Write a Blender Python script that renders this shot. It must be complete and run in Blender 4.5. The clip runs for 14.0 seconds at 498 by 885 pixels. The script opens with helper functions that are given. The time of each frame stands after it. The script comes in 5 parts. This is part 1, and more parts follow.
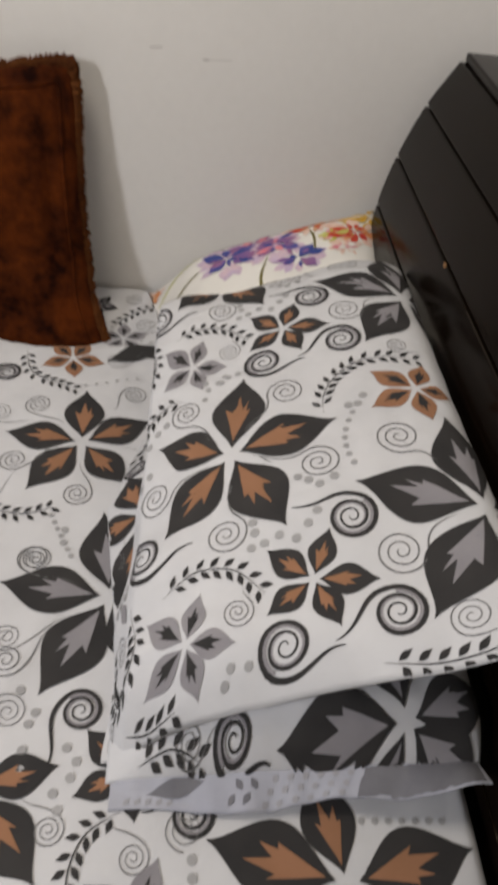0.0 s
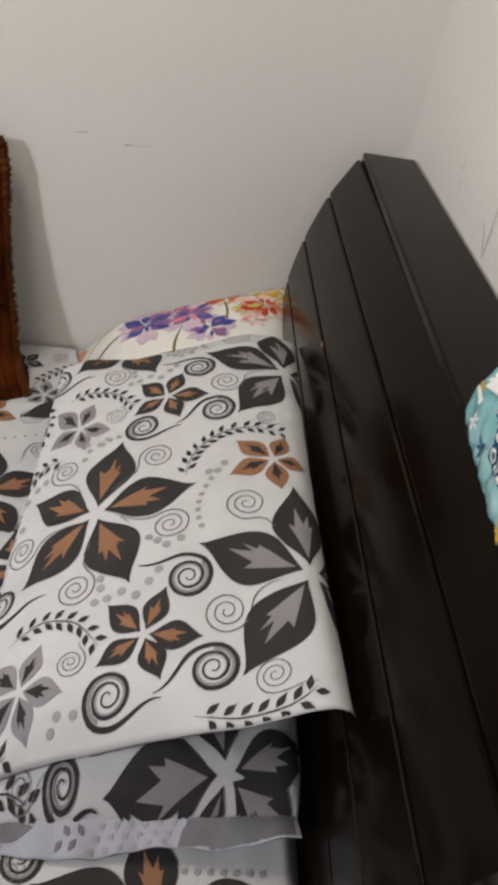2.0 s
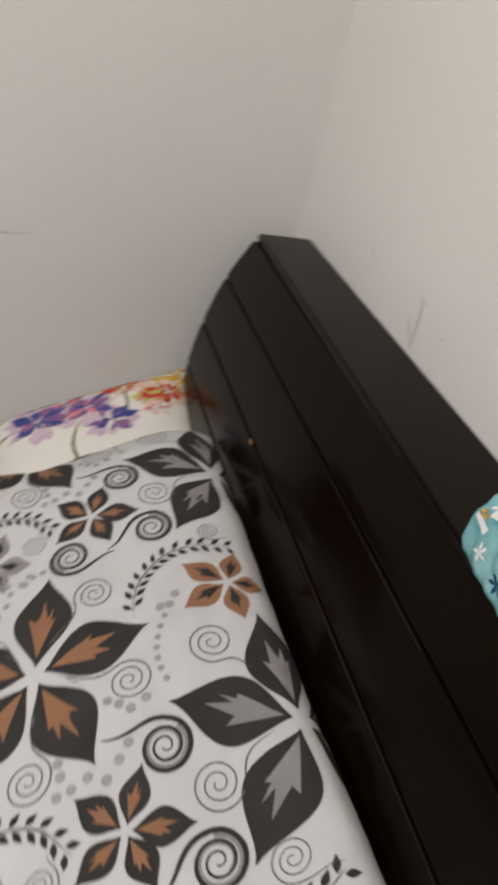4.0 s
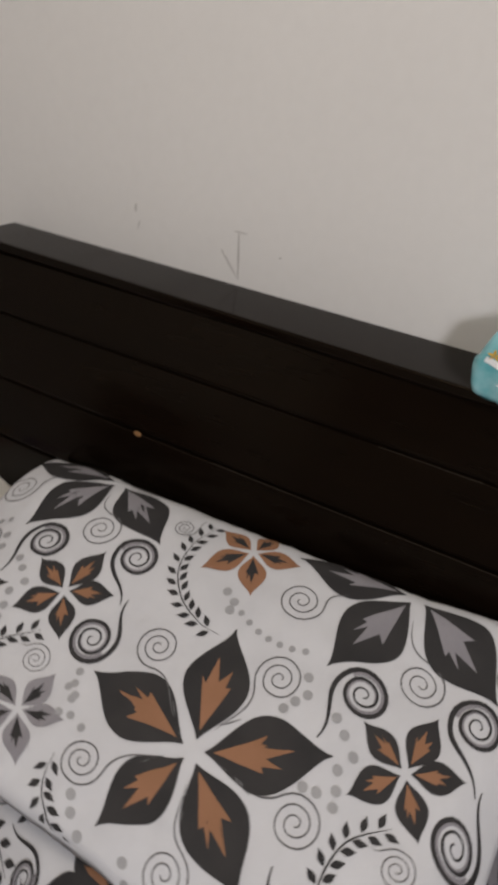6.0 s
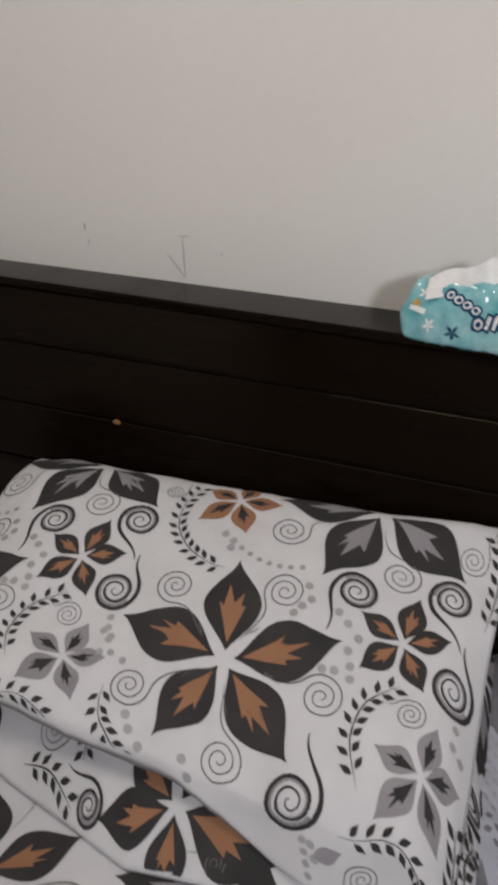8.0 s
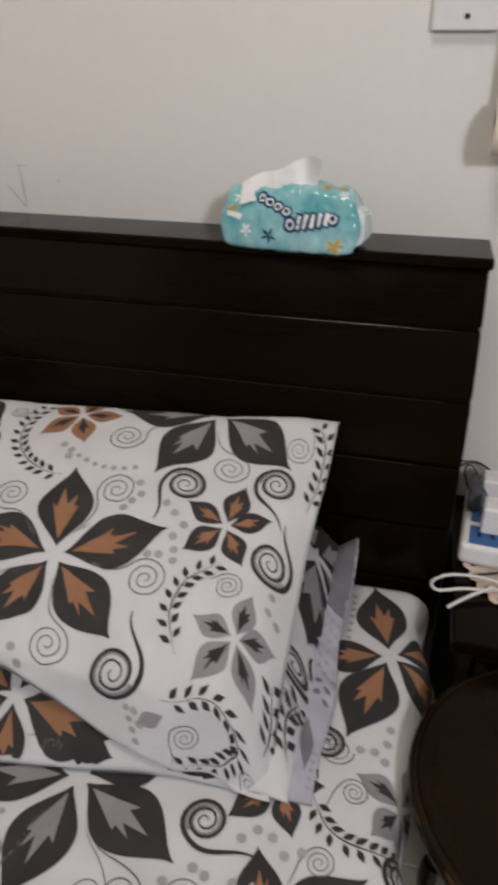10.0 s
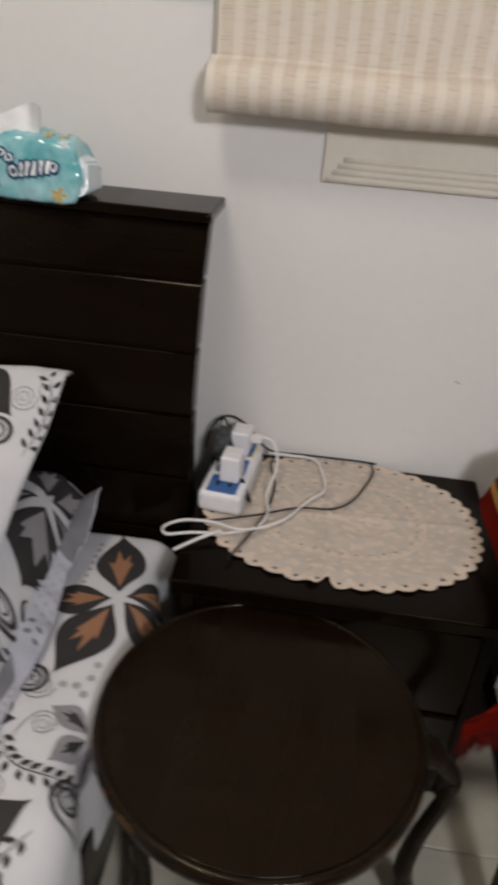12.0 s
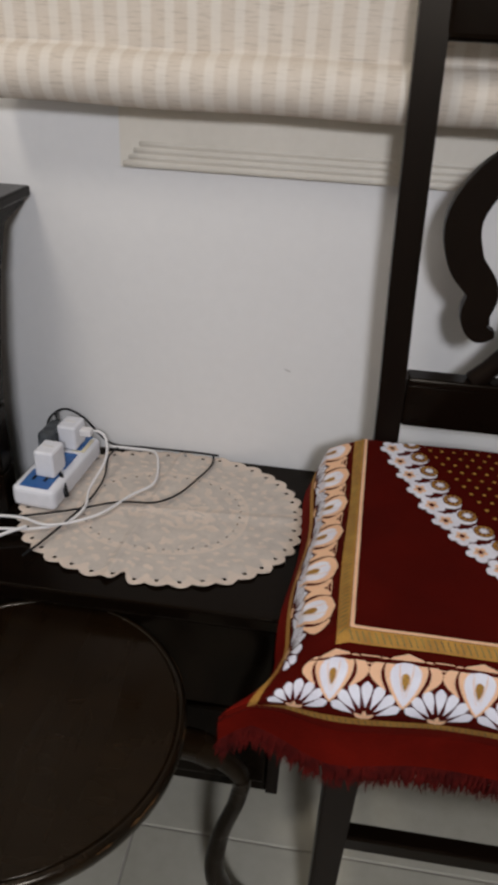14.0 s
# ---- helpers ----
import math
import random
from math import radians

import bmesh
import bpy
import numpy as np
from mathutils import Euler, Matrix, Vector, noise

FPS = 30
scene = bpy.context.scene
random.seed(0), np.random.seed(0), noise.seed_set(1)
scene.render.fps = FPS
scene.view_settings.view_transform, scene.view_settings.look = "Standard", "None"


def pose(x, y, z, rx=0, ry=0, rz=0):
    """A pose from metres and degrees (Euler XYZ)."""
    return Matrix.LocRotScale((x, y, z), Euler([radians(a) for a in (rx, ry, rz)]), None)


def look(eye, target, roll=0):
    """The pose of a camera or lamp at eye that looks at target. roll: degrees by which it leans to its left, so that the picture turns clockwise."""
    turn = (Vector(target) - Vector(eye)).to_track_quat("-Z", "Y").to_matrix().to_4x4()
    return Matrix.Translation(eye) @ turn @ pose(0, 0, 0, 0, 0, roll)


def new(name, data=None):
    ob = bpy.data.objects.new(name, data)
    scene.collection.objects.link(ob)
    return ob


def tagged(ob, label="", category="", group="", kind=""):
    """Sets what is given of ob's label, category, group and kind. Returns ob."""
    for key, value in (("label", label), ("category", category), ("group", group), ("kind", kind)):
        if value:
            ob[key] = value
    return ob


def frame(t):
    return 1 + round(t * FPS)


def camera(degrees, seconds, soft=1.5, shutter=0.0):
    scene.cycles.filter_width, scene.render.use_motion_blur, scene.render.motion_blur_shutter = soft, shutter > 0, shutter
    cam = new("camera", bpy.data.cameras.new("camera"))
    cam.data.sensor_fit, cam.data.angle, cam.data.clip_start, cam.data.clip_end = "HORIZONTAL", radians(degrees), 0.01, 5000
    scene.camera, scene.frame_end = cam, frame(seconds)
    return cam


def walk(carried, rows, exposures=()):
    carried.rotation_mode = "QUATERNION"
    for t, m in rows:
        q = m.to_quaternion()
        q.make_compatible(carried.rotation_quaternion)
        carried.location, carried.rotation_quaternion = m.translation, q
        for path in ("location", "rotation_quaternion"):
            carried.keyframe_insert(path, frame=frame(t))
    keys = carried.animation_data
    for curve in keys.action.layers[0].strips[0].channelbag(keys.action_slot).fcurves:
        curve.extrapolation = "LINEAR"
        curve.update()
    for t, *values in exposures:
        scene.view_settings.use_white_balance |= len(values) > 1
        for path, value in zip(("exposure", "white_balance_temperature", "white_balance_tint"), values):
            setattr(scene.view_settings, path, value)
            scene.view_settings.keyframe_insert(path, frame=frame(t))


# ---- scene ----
cam = camera(39.0, 14.0, soft=4.1, shutter=0.8)
PATH = [
    (0, (0.125, -0.52, 1.169), (-1.315, -0.329, -0.206), 8.3),
    (0.5, (0.139, -0.483, 1.174), (-1.38, -0.361, -0.12), 6.9),
    (1, (0.148, -0.433, 1.204), (-1.345, -0.389, -0.126), 6.9),
    (1.5, (0.162, -0.413, 1.23), (-1.363, -0.2, -0.046), 10.7),
    (2, (0.164, -0.38, 1.241), (-1.372, -0.16, -0.02), 11.2),
    (2.5, (0.155, -0.39, 1.27), (-1.372, -0.136, 0.004), 14.5),
    (3, (0.137, -0.404, 1.274), (-1.385, -0.17, -0.003), 14.5),
    (3.5, (0.1, -0.416, 1.274), (-1.452, -0.126, 0.045), 12.6),
    (3.7, (0.073, -0.439, 1.26), (-1.5, -0.023, 0.097), 13.4),
    (5.8, (-0.212, -0.79, 1.239), (-1.026, 0.685, 0.161), 6.7),
    (6, (-0.253, -0.833, 1.192), (-0.995, 0.718, 0.169), 6.9),
    (6.5, (-0.291, -0.885, 1.194), (-0.764, 0.791, 0.211), 7.9),
    (7, (-0.316, -0.947, 1.178), (-0.808, 0.766, 0.27), 4.8),
    (7.2, (-0.31, -0.964, 1.175), (-0.816, 0.744, 0.266), 4.2),
    (9.3, (-0.132, -1.028, 1.12), (-0.687, 0.655, 0.194), -0.3),
    (9.5, (-0.115, -1.026, 1.11), (-0.636, 0.658, 0.164), -0.3),
    (10, (-0.082, -1.034, 1.095), (-0.501, 0.673, 0.139), 0.4),
    (10.5, (-0.059, -1.037, 1.091), (-0.419, 0.669, 0.112), 0.4),
    (11, (-0.036, -1.045, 1.084), (-0.29, 0.673, 0.092), 2.0),
    (11.5, (0.041, -1.038, 1.077), (-0.1, 0.67, 0.046), 3.5),
    (12, (0.159, -1.03, 1.079), (0.001, 0.697, 0.084), 4.7),
    (12.5, (0.259, -1.007, 1.078), (0.028, 0.701, 0.062), 4.4),
    (13, (0.323, -0.99, 1.083), (0.106, 0.718, 0.067), 5.1),
    (13.5, (0.383, -0.979, 1.084), (0.224, 0.74, 0.074), 4.1),
    (14, (0.438, -0.972, 1.082), (0.243, 0.741, 0.068), 3.1),
]
walk(cam, [(t, look(eye, target, roll)) for t, eye, target, roll in PATH],
     [(0, 0.16, 6480, 11), (3, 0.16, 6480, 11), (3.7, 0.13, 6450, 11), (5.8, -0.10, 6400, 13), (7.2, -0.16, 6320, 13), (9.3, -0.14, 6400, 14), (11.5, -0.07, 6500, 13), (12.5, -0.03, 6350, 13), (14, -0.01, 6100, 12)])

# ---- light ----
world = bpy.data.worlds.new("world")
scene.world = world
world.use_nodes = True
world.node_tree.nodes["Background"].inputs[0].default_value = (0.9, 0.88, 0.86, 1)
world.node_tree.nodes["Background"].inputs[1].default_value = 0.02


def lamp(name, place, target, power, size, colour):
    data = bpy.data.lights.new(name, "AREA")
    data.shape, data.size, data.energy, data.color = "DISK", size, power, colour
    ob = new(name, data)
    ob.matrix_world = look(place, target)
    return ob


lamp("room_lamp", (0.72, -1.95, 1.62), (0.0, -0.2, 0.6), 18.3, 0.26, (0.975, 0.97, 0.985))
lamp("ceiling_lamp", (-0.35, -1.05, 2.52), (-0.35, -1.05, 0), 13.8, 0.55, (1.0, 0.90, 0.755))


# ---- materials ----
def material(name, colour, rough=0.6, second=None, scale=8.0, fine=120.0, bump=0.1, metal=0.0, amount=1.0, sheen=0.0, coat=0.0, stretch=(1, 1, 1), detail=6.0, spec=None):
    """A surface with broad and fine variation between two colours, and fine relief."""
    m = bpy.data.materials.new(name)
    m.use_nodes = True
    nt = m.node_tree
    n, l = nt.nodes, nt.links
    b = n["Principled BSDF"]
    tc = n.new("ShaderNodeTexCoord")
    mp = n.new("ShaderNodeMapping")
    mp.inputs["Scale"].default_value = stretch
    l.new(tc.outputs["Object"], mp.inputs[0])
    broad, grain = n.new("ShaderNodeTexNoise"), n.new("ShaderNodeTexNoise")
    broad.inputs["Scale"].default_value, broad.inputs["Detail"].default_value = scale, detail
    grain.inputs["Scale"].default_value, grain.inputs["Detail"].default_value = fine, 3.0
    l.new(mp.outputs[0], broad.inputs["Vector"])
    l.new(mp.outputs[0], grain.inputs["Vector"])
    add = n.new("ShaderNodeMath")
    add.operation = "MULTIPLY_ADD"
    add.inputs[1].default_value = 0.4
    l.new(grain.outputs["Fac"], add.inputs[0])
    l.new(broad.outputs["Fac"], add.inputs[2])
    ramp = n.new("ShaderNodeMapRange")
    ramp.inputs["From Min"].default_value, ramp.inputs["From Max"].default_value = 0.5, 0.9
    ramp.inputs["To Max"].default_value = amount
    l.new(add.outputs[0], ramp.inputs["Value"])
    mix = n.new("ShaderNodeMix")
    mix.data_type = "RGBA"
    mix.inputs["A"].default_value = (*colour, 1)
    mix.inputs["B"].default_value = (*(second or [c * 0.85 for c in colour]), 1)
    l.new(ramp.outputs[0], mix.inputs["Factor"])
    l.new(mix.outputs["Result"], b.inputs["Base Color"])
    bp = n.new("ShaderNodeBump")
    bp.inputs["Strength"].default_value, bp.inputs["Distance"].default_value = bump, 0.002
    l.new(add.outputs[0], bp.inputs["Height"])
    l.new(bp.outputs[0], b.inputs["Normal"])
    b.inputs["Roughness"].default_value, b.inputs["Metallic"].default_value = rough, metal
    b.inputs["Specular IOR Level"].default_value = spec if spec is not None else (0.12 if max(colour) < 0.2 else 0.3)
    b.inputs["Sheen Weight"].default_value, b.inputs["Coat Weight"].default_value = sheen, coat
    return m


WALL = material("wall_paint", (0.73, 0.715, 0.695), 0.7, (0.69, 0.675, 0.655), 1.6, 60, 0.02)
TRIM = material("trim_paint", (0.72, 0.67, 0.58), 0.5, (0.66, 0.61, 0.52), 5, 90, 0.05)
CEIL = material("ceiling_paint", (0.8, 0.79, 0.77), 0.8, None, 2, 60, 0.05)
TILE = material("floor_tile", (0.50, 0.475, 0.395), 0.2, (0.40, 0.375, 0.30), 3, 40, 0.02)
GROUT = material("grout", (0.4, 0.37, 0.32), 0.8)
WOOD = material("espresso_wood", (0.0028, 0.0016, 0.0009), 0.17, (0.0056, 0.003, 0.0017), 5, 70, 0.05, stretch=(0.15, 1, 1), spec=0.10)
WOOD_UP = material("espresso_wood_upright", (0.0045, 0.003, 0.0024), 0.34, (0.008, 0.005, 0.0036), 5, 70, 0.06, stretch=(1, 1, 0.15), spec=0.08)
STOOL = material("worn_dark_wood", (0.0026, 0.0013, 0.0005), 0.3, (0.0085, 0.0042, 0.0016), 4, 60, 0.05, stretch=(0.2, 1, 1), spec=0.15)
STOOL_RIM = material("worn_dark_wood_rim", (0.0035, 0.002, 0.001), 0.22, (0.010, 0.0055, 0.0025), 30, 200, 0.1, spec=0.22)


def lacquer_wear(m, low, high, scale, turn):
    """Streaks of duller polish across a lacquered top."""
    n, l = m.node_tree.nodes, m.node_tree.links
    tc, mp, no, mr = n.new("ShaderNodeTexCoord"), n.new("ShaderNodeMapping"), n.new("ShaderNodeTexNoise"), n.new("ShaderNodeMapRange")
    mp.inputs["Rotation"].default_value = (0, 0, radians(turn))
    mp.inputs["Scale"].default_value = (1.0, 0.16, 1.0)
    no.inputs["Scale"].default_value, no.inputs["Detail"].default_value = scale, 5.0
    mr.inputs["From Min"].default_value, mr.inputs["From Max"].default_value = 0.35, 0.68
    mr.inputs["To Min"].default_value, mr.inputs["To Max"].default_value = low, high
    l.new(tc.outputs["Object"], mp.inputs[0])
    l.new(mp.outputs[0], no.inputs["Vector"])
    l.new(no.outputs["Fac"], mr.inputs["Value"])
    l.new(mr.outputs[0], n["Principled BSDF"].inputs["Roughness"])


for lacquered in (WOOD, WOOD_UP, STOOL, STOOL_RIM):
    lacquered.node_tree.nodes["Principled BSDF"].inputs["Specular Tint"].default_value = (1.0, 0.88, 0.70, 1)
lacquer_wear(STOOL, 0.16, 0.5, 24, -55)
lacquer_wear(WOOD, 0.13, 0.26, 9, 90)
RUBBED_GLINT = material("rubbed_glint_wood", (0.022, 0.017, 0.012), 0.6)
WORN_RIM = material("rubbed_rim_wood", (0.11, 0.055, 0.018), 0.6, (0.03, 0.014, 0.005), 90, 400, 0.1)
WORN = material("bare_worn_wood", (0.25, 0.13, 0.05), 0.6)
CLOTH = material("white_cotton", (0.60, 0.605, 0.63), 0.85, (0.545, 0.55, 0.575), 16, 900, 0.55)
FADED = material("cotton_reverse", (0.42, 0.43, 0.49), 0.9, (0.33, 0.34, 0.40), 14, 900, 0.15)
INK = material("charcoal_print", (0.032, 0.031, 0.032), 0.85, (0.045, 0.043, 0.043), 20, 900, 0.1)
BROWN = material("brown_print", (0.30, 0.15, 0.085), 0.85, (0.26, 0.13, 0.07), 20, 900, 0.1)
GREY = material("grey_print", (0.27, 0.26, 0.28), 0.85, (0.22, 0.21, 0.23), 20, 900, 0.1)
PALE = material("pale_grey_print", (0.36, 0.36, 0.37), 0.85, None, 20, 900, 0.1)
INK_F = material("charcoal_print_reverse", (0.13, 0.13, 0.15), 0.9, (0.19, 0.19, 0.21), 20, 900, 0.1)
GREY_F = material("grey_print_reverse", (0.36, 0.36, 0.39), 0.9, None, 20, 900, 0.1)
VELVET = material("brown_velvet", (0.085, 0.0185, 0.003), 0.85, (0.009, 0.0018, 0.0008), 15, 70, 0.3, spec=0.05, stretch=(1, 1, 1), detail=3)
FRINGE = material("brown_fringe", (0.10, 0.035, 0.010), 0.85, (0.04, 0.012, 0.004), 30, 200, 0.3, spec=0.05)
RUG = material("red_velour", (0.125, 0.0052, 0.0018), 0.9, (0.078, 0.003, 0.001), 14, 500, 0.3, spec=0.05)
RUG_DEEP = material("deep_red_velour", (0.060, 0.0026, 0.0008), 0.9, (0.043, 0.0018, 0.0006), 14, 500, 0.3, spec=0.05)
GOLD = material("gold_thread", (0.40, 0.21, 0.035), 0.75, (0.28, 0.13, 0.02), 60, 500, 0.3)
PEACH = material("peach_pile", (0.74, 0.46, 0.28), 0.9, (0.68, 0.40, 0.24), 40, 500, 0.3)
WHITE_P = material("white_pile", (0.72, 0.72, 0.78), 0.9, (0.62, 0.60, 0.66), 40, 500, 0.3)
RED_FR = material("red_fringe", (0.085, 0.0042, 0.0025), 0.9, (0.035, 0.002, 0.0015), 60, 300, 0.2)
LACE = material("beige_lace", (0.64, 0.53, 0.44), 0.9, (0.55, 0.47, 0.40), 40, 700, 0.7)
LACE_D = material("beige_lace_ground", (0.54, 0.475, 0.415), 0.9, (0.45, 0.40, 0.355), 60, 900, 0.7)
PLASTIC = material("white_plastic", (0.76, 0.76, 0.79), 0.35, None, 5, 60, 0.02)
BLUE = material("blue_plastic", (0.03, 0.10, 0.30), 0.35, (0.05, 0.14, 0.34), 30, 60, 0.02)
BLACK = material("black_plastic", (0.012, 0.012, 0.013), 0.4)
CABLE_W = material("white_cable", (0.74, 0.72, 0.71), 0.5)
TEAL = material("teal_film", (0.10, 0.37, 0.41), 0.14, (0.40, 0.66, 0.70), 22, 60, 0.9, coat=0.8)
NAVY = material("navy_ink", (0.01, 0.07, 0.15), 0.3)
WHITE_I = material("white_ink", (0.8, 0.82, 0.83), 0.3)
YELLOW = material("yellow_ink", (0.65, 0.38, 0.03), 0.35)
TISSUE = material("tissue_paper", (0.82, 0.82, 0.82), 0.9, None, 40, 300, 0.3)
FILM = material("clear_film", (0.62, 0.70, 0.72), 0.15, (0.7, 0.78, 0.8), 40, 60, 0.4)
SOFT = material("cream_cotton", (0.80, 0.78, 0.74), 0.8, (0.74, 0.72, 0.68), 10, 600, 0.12)
PURPLE = material("purple_print", (0.17, 0.10, 0.30), 0.85, (0.36, 0.16, 0.26), 30, 600, 0.1)
ROYAL = material("blue_print", (0.03, 0.06, 0.24), 0.85, (0.12, 0.10, 0.32), 30, 600, 0.1)
ORANGE = material("orange_print", (0.68, 0.22, 0.07), 0.85, (0.62, 0.38, 0.22), 24, 600, 0.1)
REDP = material("red_print", (0.50, 0.03, 0.03), 0.85, (0.55, 0.10, 0.05), 24, 600, 0.1)
PINK = material("pink_print", (0.66, 0.12, 0.20), 0.85, (0.72, 0.40, 0.40), 24, 600, 0.1)
LIME = material("lime_print", (0.42, 0.46, 0.07), 0.85, (0.60, 0.58, 0.20), 24, 600, 0.1)
STEM = material("olive_print", (0.09, 0.07, 0.04), 0.85, (0.2, 0.18, 0.06), 24, 600, 0.1)
LILAC = material("lilac_wash_print", (0.50, 0.40, 0.58), 0.85, (0.66, 0.50, 0.55), 40, 600, 0.1)
BLUSH = material("peach_wash_print", (0.74, 0.48, 0.38), 0.85, (0.76, 0.62, 0.55), 40, 600, 0.1)
PENCIL = material("pencil_scuff", (0.47, 0.45, 0.43), 0.8)


def blind_material():
    """Woven slub fabric with broad upright stripes and fine broken weft lines."""
    m = material("blind_weave", (0.63, 0.555, 0.465), 0.9, (0.58, 0.505, 0.415), 30, 300, 0.3)
    n, l = m.node_tree.nodes, m.node_tree.links
    b = n["Principled BSDF"]
    base = b.inputs["Base Color"].links[0].from_socket
    tc = n.new("ShaderNodeTexCoord")
    wave = n.new("ShaderNodeTexWave")
    wave.wave_profile, wave.bands_direction = "SIN", "X"
    wave.inputs["Scale"].default_value, wave.inputs["Distortion"].default_value = 11.2, 0.3
    l.new(tc.outputs["Object"], wave.inputs["Vector"])
    mp = n.new("ShaderNodeMapping")
    mp.inputs["Scale"].default_value = (0.16, 1, 1.6)
    l.new(tc.outputs["Object"], mp.inputs[0])
    weft = n.new("ShaderNodeTexNoise")
    weft.inputs["Scale"].default_value = 260
    l.new(mp.outputs[0], weft.inputs["Vector"])
    a = n.new("ShaderNodeMapRange")
    a.inputs["From Min"].default_value, a.inputs["From Max"].default_value, a.inputs["To Max"].default_value = 0.46, 0.78, 0.7
    l.new(wave.outputs["Fac"], a.inputs["Value"])
    c = n.new("ShaderNodeMapRange")
    c.inputs["From Min"].default_value, c.inputs["From Max"].default_value, c.inputs["To Max"].default_value = 0.52, 0.7, 0.6
    l.new(weft.outputs["Fac"], c.inputs["Value"])
    light, dark = n.new("ShaderNodeMix"), n.new("ShaderNodeMix")
    light.data_type = dark.data_type = "RGBA"
    light.inputs["B"].default_value = (0.70, 0.65, 0.57, 1)
    dark.inputs["B"].default_value = (0.44, 0.38, 0.31, 1)
    l.new(a.outputs[0], light.inputs["Factor"])
    l.new(base, light.inputs["A"])
    mul = n.new("ShaderNodeMath")
    mul.operation = "MULTIPLY"
    inv = n.new("ShaderNodeMath")
    inv.operation = "SUBTRACT"
    inv.inputs[0].default_value = 1.0
    l.new(a.outputs[0], inv.inputs[1])
    l.new(inv.outputs[0], mul.inputs[0])
    l.new(c.outputs[0], mul.inputs[1])
    l.new(mul.outputs[0], dark.inputs["Factor"])
    l.new(light.outputs["Result"], dark.inputs["A"])
    l.new(dark.outputs["Result"], b.inputs["Base Color"])
    return m


BLIND = blind_material()


# ---- building helpers ----
def mesh_of(name, verts, faces, mats, index=None, smooth=False):
    me = bpy.data.meshes.new(name)
    me.from_pydata([tuple(v) for v in verts], [], faces)
    for m in mats if isinstance(mats, (list, tuple)) else [mats]:
        me.materials.append(m)
    if index is not None:
        me.polygons.foreach_set("material_index", index)
    if smooth:
        me.polygons.foreach_set("use_smooth", [True] * len(me.polygons))
    me.update()
    return me


def part(name, bm, mat, parent=None, label="", smooth=False):
    """Links a bmesh or a mesh as one object, under parent where there is one."""
    if isinstance(bm, bmesh.types.BMesh):
        me = bpy.data.meshes.new(name)
        bm.normal_update()
        bm.to_mesh(me)
        bm.free()
        me.materials.append(mat)
        if smooth:
            me.polygons.foreach_set("use_smooth", [True] * len(me.polygons))
    else:
        me = bm
    ob = new(name, me)
    if parent is not None:
        ob.parent = parent
        if parent.parent is None:
            ob.matrix_parent_inverse = parent.matrix_basis.inverted()
        else:
            ob.matrix_parent_inverse = (parent.parent.matrix_basis @ parent.matrix_parent_inverse @ parent.matrix_basis).inverted()
    if label:
        ob["label"] = label
    return ob


def empty(name, place, label, category, group="", kind=""):
    ob = new(name)
    ob.empty_display_size = 0.05
    ob.matrix_basis = Matrix.Translation(place)
    return tagged(ob, label, category, group, kind)


def box(x0, x1, y0, y1, z0, z1, bevel=0.003, segs=2, turn=None):
    bm = bmesh.new()
    bmesh.ops.create_cube(bm, size=1)
    for v in bm.verts:
        v.co = Vector((x0 + (v.co.x + 0.5) * (x1 - x0), y0 + (v.co.y + 0.5) * (y1 - y0), z0 + (v.co.z + 0.5) * (z1 - z0)))
    if bevel:
        bmesh.ops.bevel(bm, geom=bm.edges[:], offset=bevel, segments=segs, affect="EDGES", profile=0.5)
    if turn is not None:
        bmesh.ops.transform(bm, matrix=turn, verts=bm.verts)
    return bm


def extrude_x(profile, x0, x1, bevel=0.0):
    """A solid whose outline, (y, z) points, runs from x0 to x1."""
    bm = bmesh.new()
    a = [bm.verts.new((x0, y, z)) for y, z in profile]
    b = [bm.verts.new((x1, y, z)) for y, z in profile]
    n = len(profile)
    bm.faces.new(a)
    bm.faces.new(b[::-1])
    for i in range(n):
        bm.faces.new((a[(i + 1) % n], a[i], b[i], b[(i + 1) % n]))
    bmesh.ops.recalc_face_normals(bm, faces=bm.faces)
    if bevel:
        bmesh.ops.bevel(bm, geom=bm.edges[:], offset=bevel, segments=2, affect="EDGES", profile=0.5)
    return bm


def tube(points, radius, sides=8, closed=False, flat=1.0, taper=None):
    """A round bar along a smooth line through the points."""
    pts = smooth_line(points, 8)
    verts, faces = [], []
    n = len(pts)
    for i, p in enumerate(pts):
        t = (pts[min(i + 1, n - 1)] - pts[max(i - 1, 0)]).normalized()
        up = Vector((0, 0, 1)) if abs(t.z) < 0.95 else Vector((0, 1, 0))
        s = t.cross(up).normalized()
        u = s.cross(t)
        r = radius if taper is None else radius * taper(i / (n - 1))
        for k in range(sides):
            a = 2 * math.pi * k / sides
            verts.append(p + s * (r * math.cos(a)) + u * (r * flat * math.sin(a)))
    for i in range(n - 1):
        for k in range(sides):
            k2 = (k + 1) % sides
            faces.append((i * sides + k, i * sides + k2, (i + 1) * sides + k2, (i + 1) * sides + k))
    faces.append(tuple(range(sides))[::-1])
    faces.append(tuple((n - 1) * sides + k for k in range(sides)))
    return verts, faces


def smooth_line(points, steps):
    p = [Vector(q) for q in points]
    out = []
    for i in range(len(p) - 1):
        a, b, c, d = p[max(i - 1, 0)], p[i], p[i + 1], p[min(i + 2, len(p) - 1)]
        for k in range(steps):
            t = k / steps
            out.append(0.5 * (2 * b + (c - a) * t + (2 * a - 5 * b + 4 * c - d) * t * t + (3 * b - a - 3 * c + d) * t ** 3))
    out.append(p[-1])
    return out


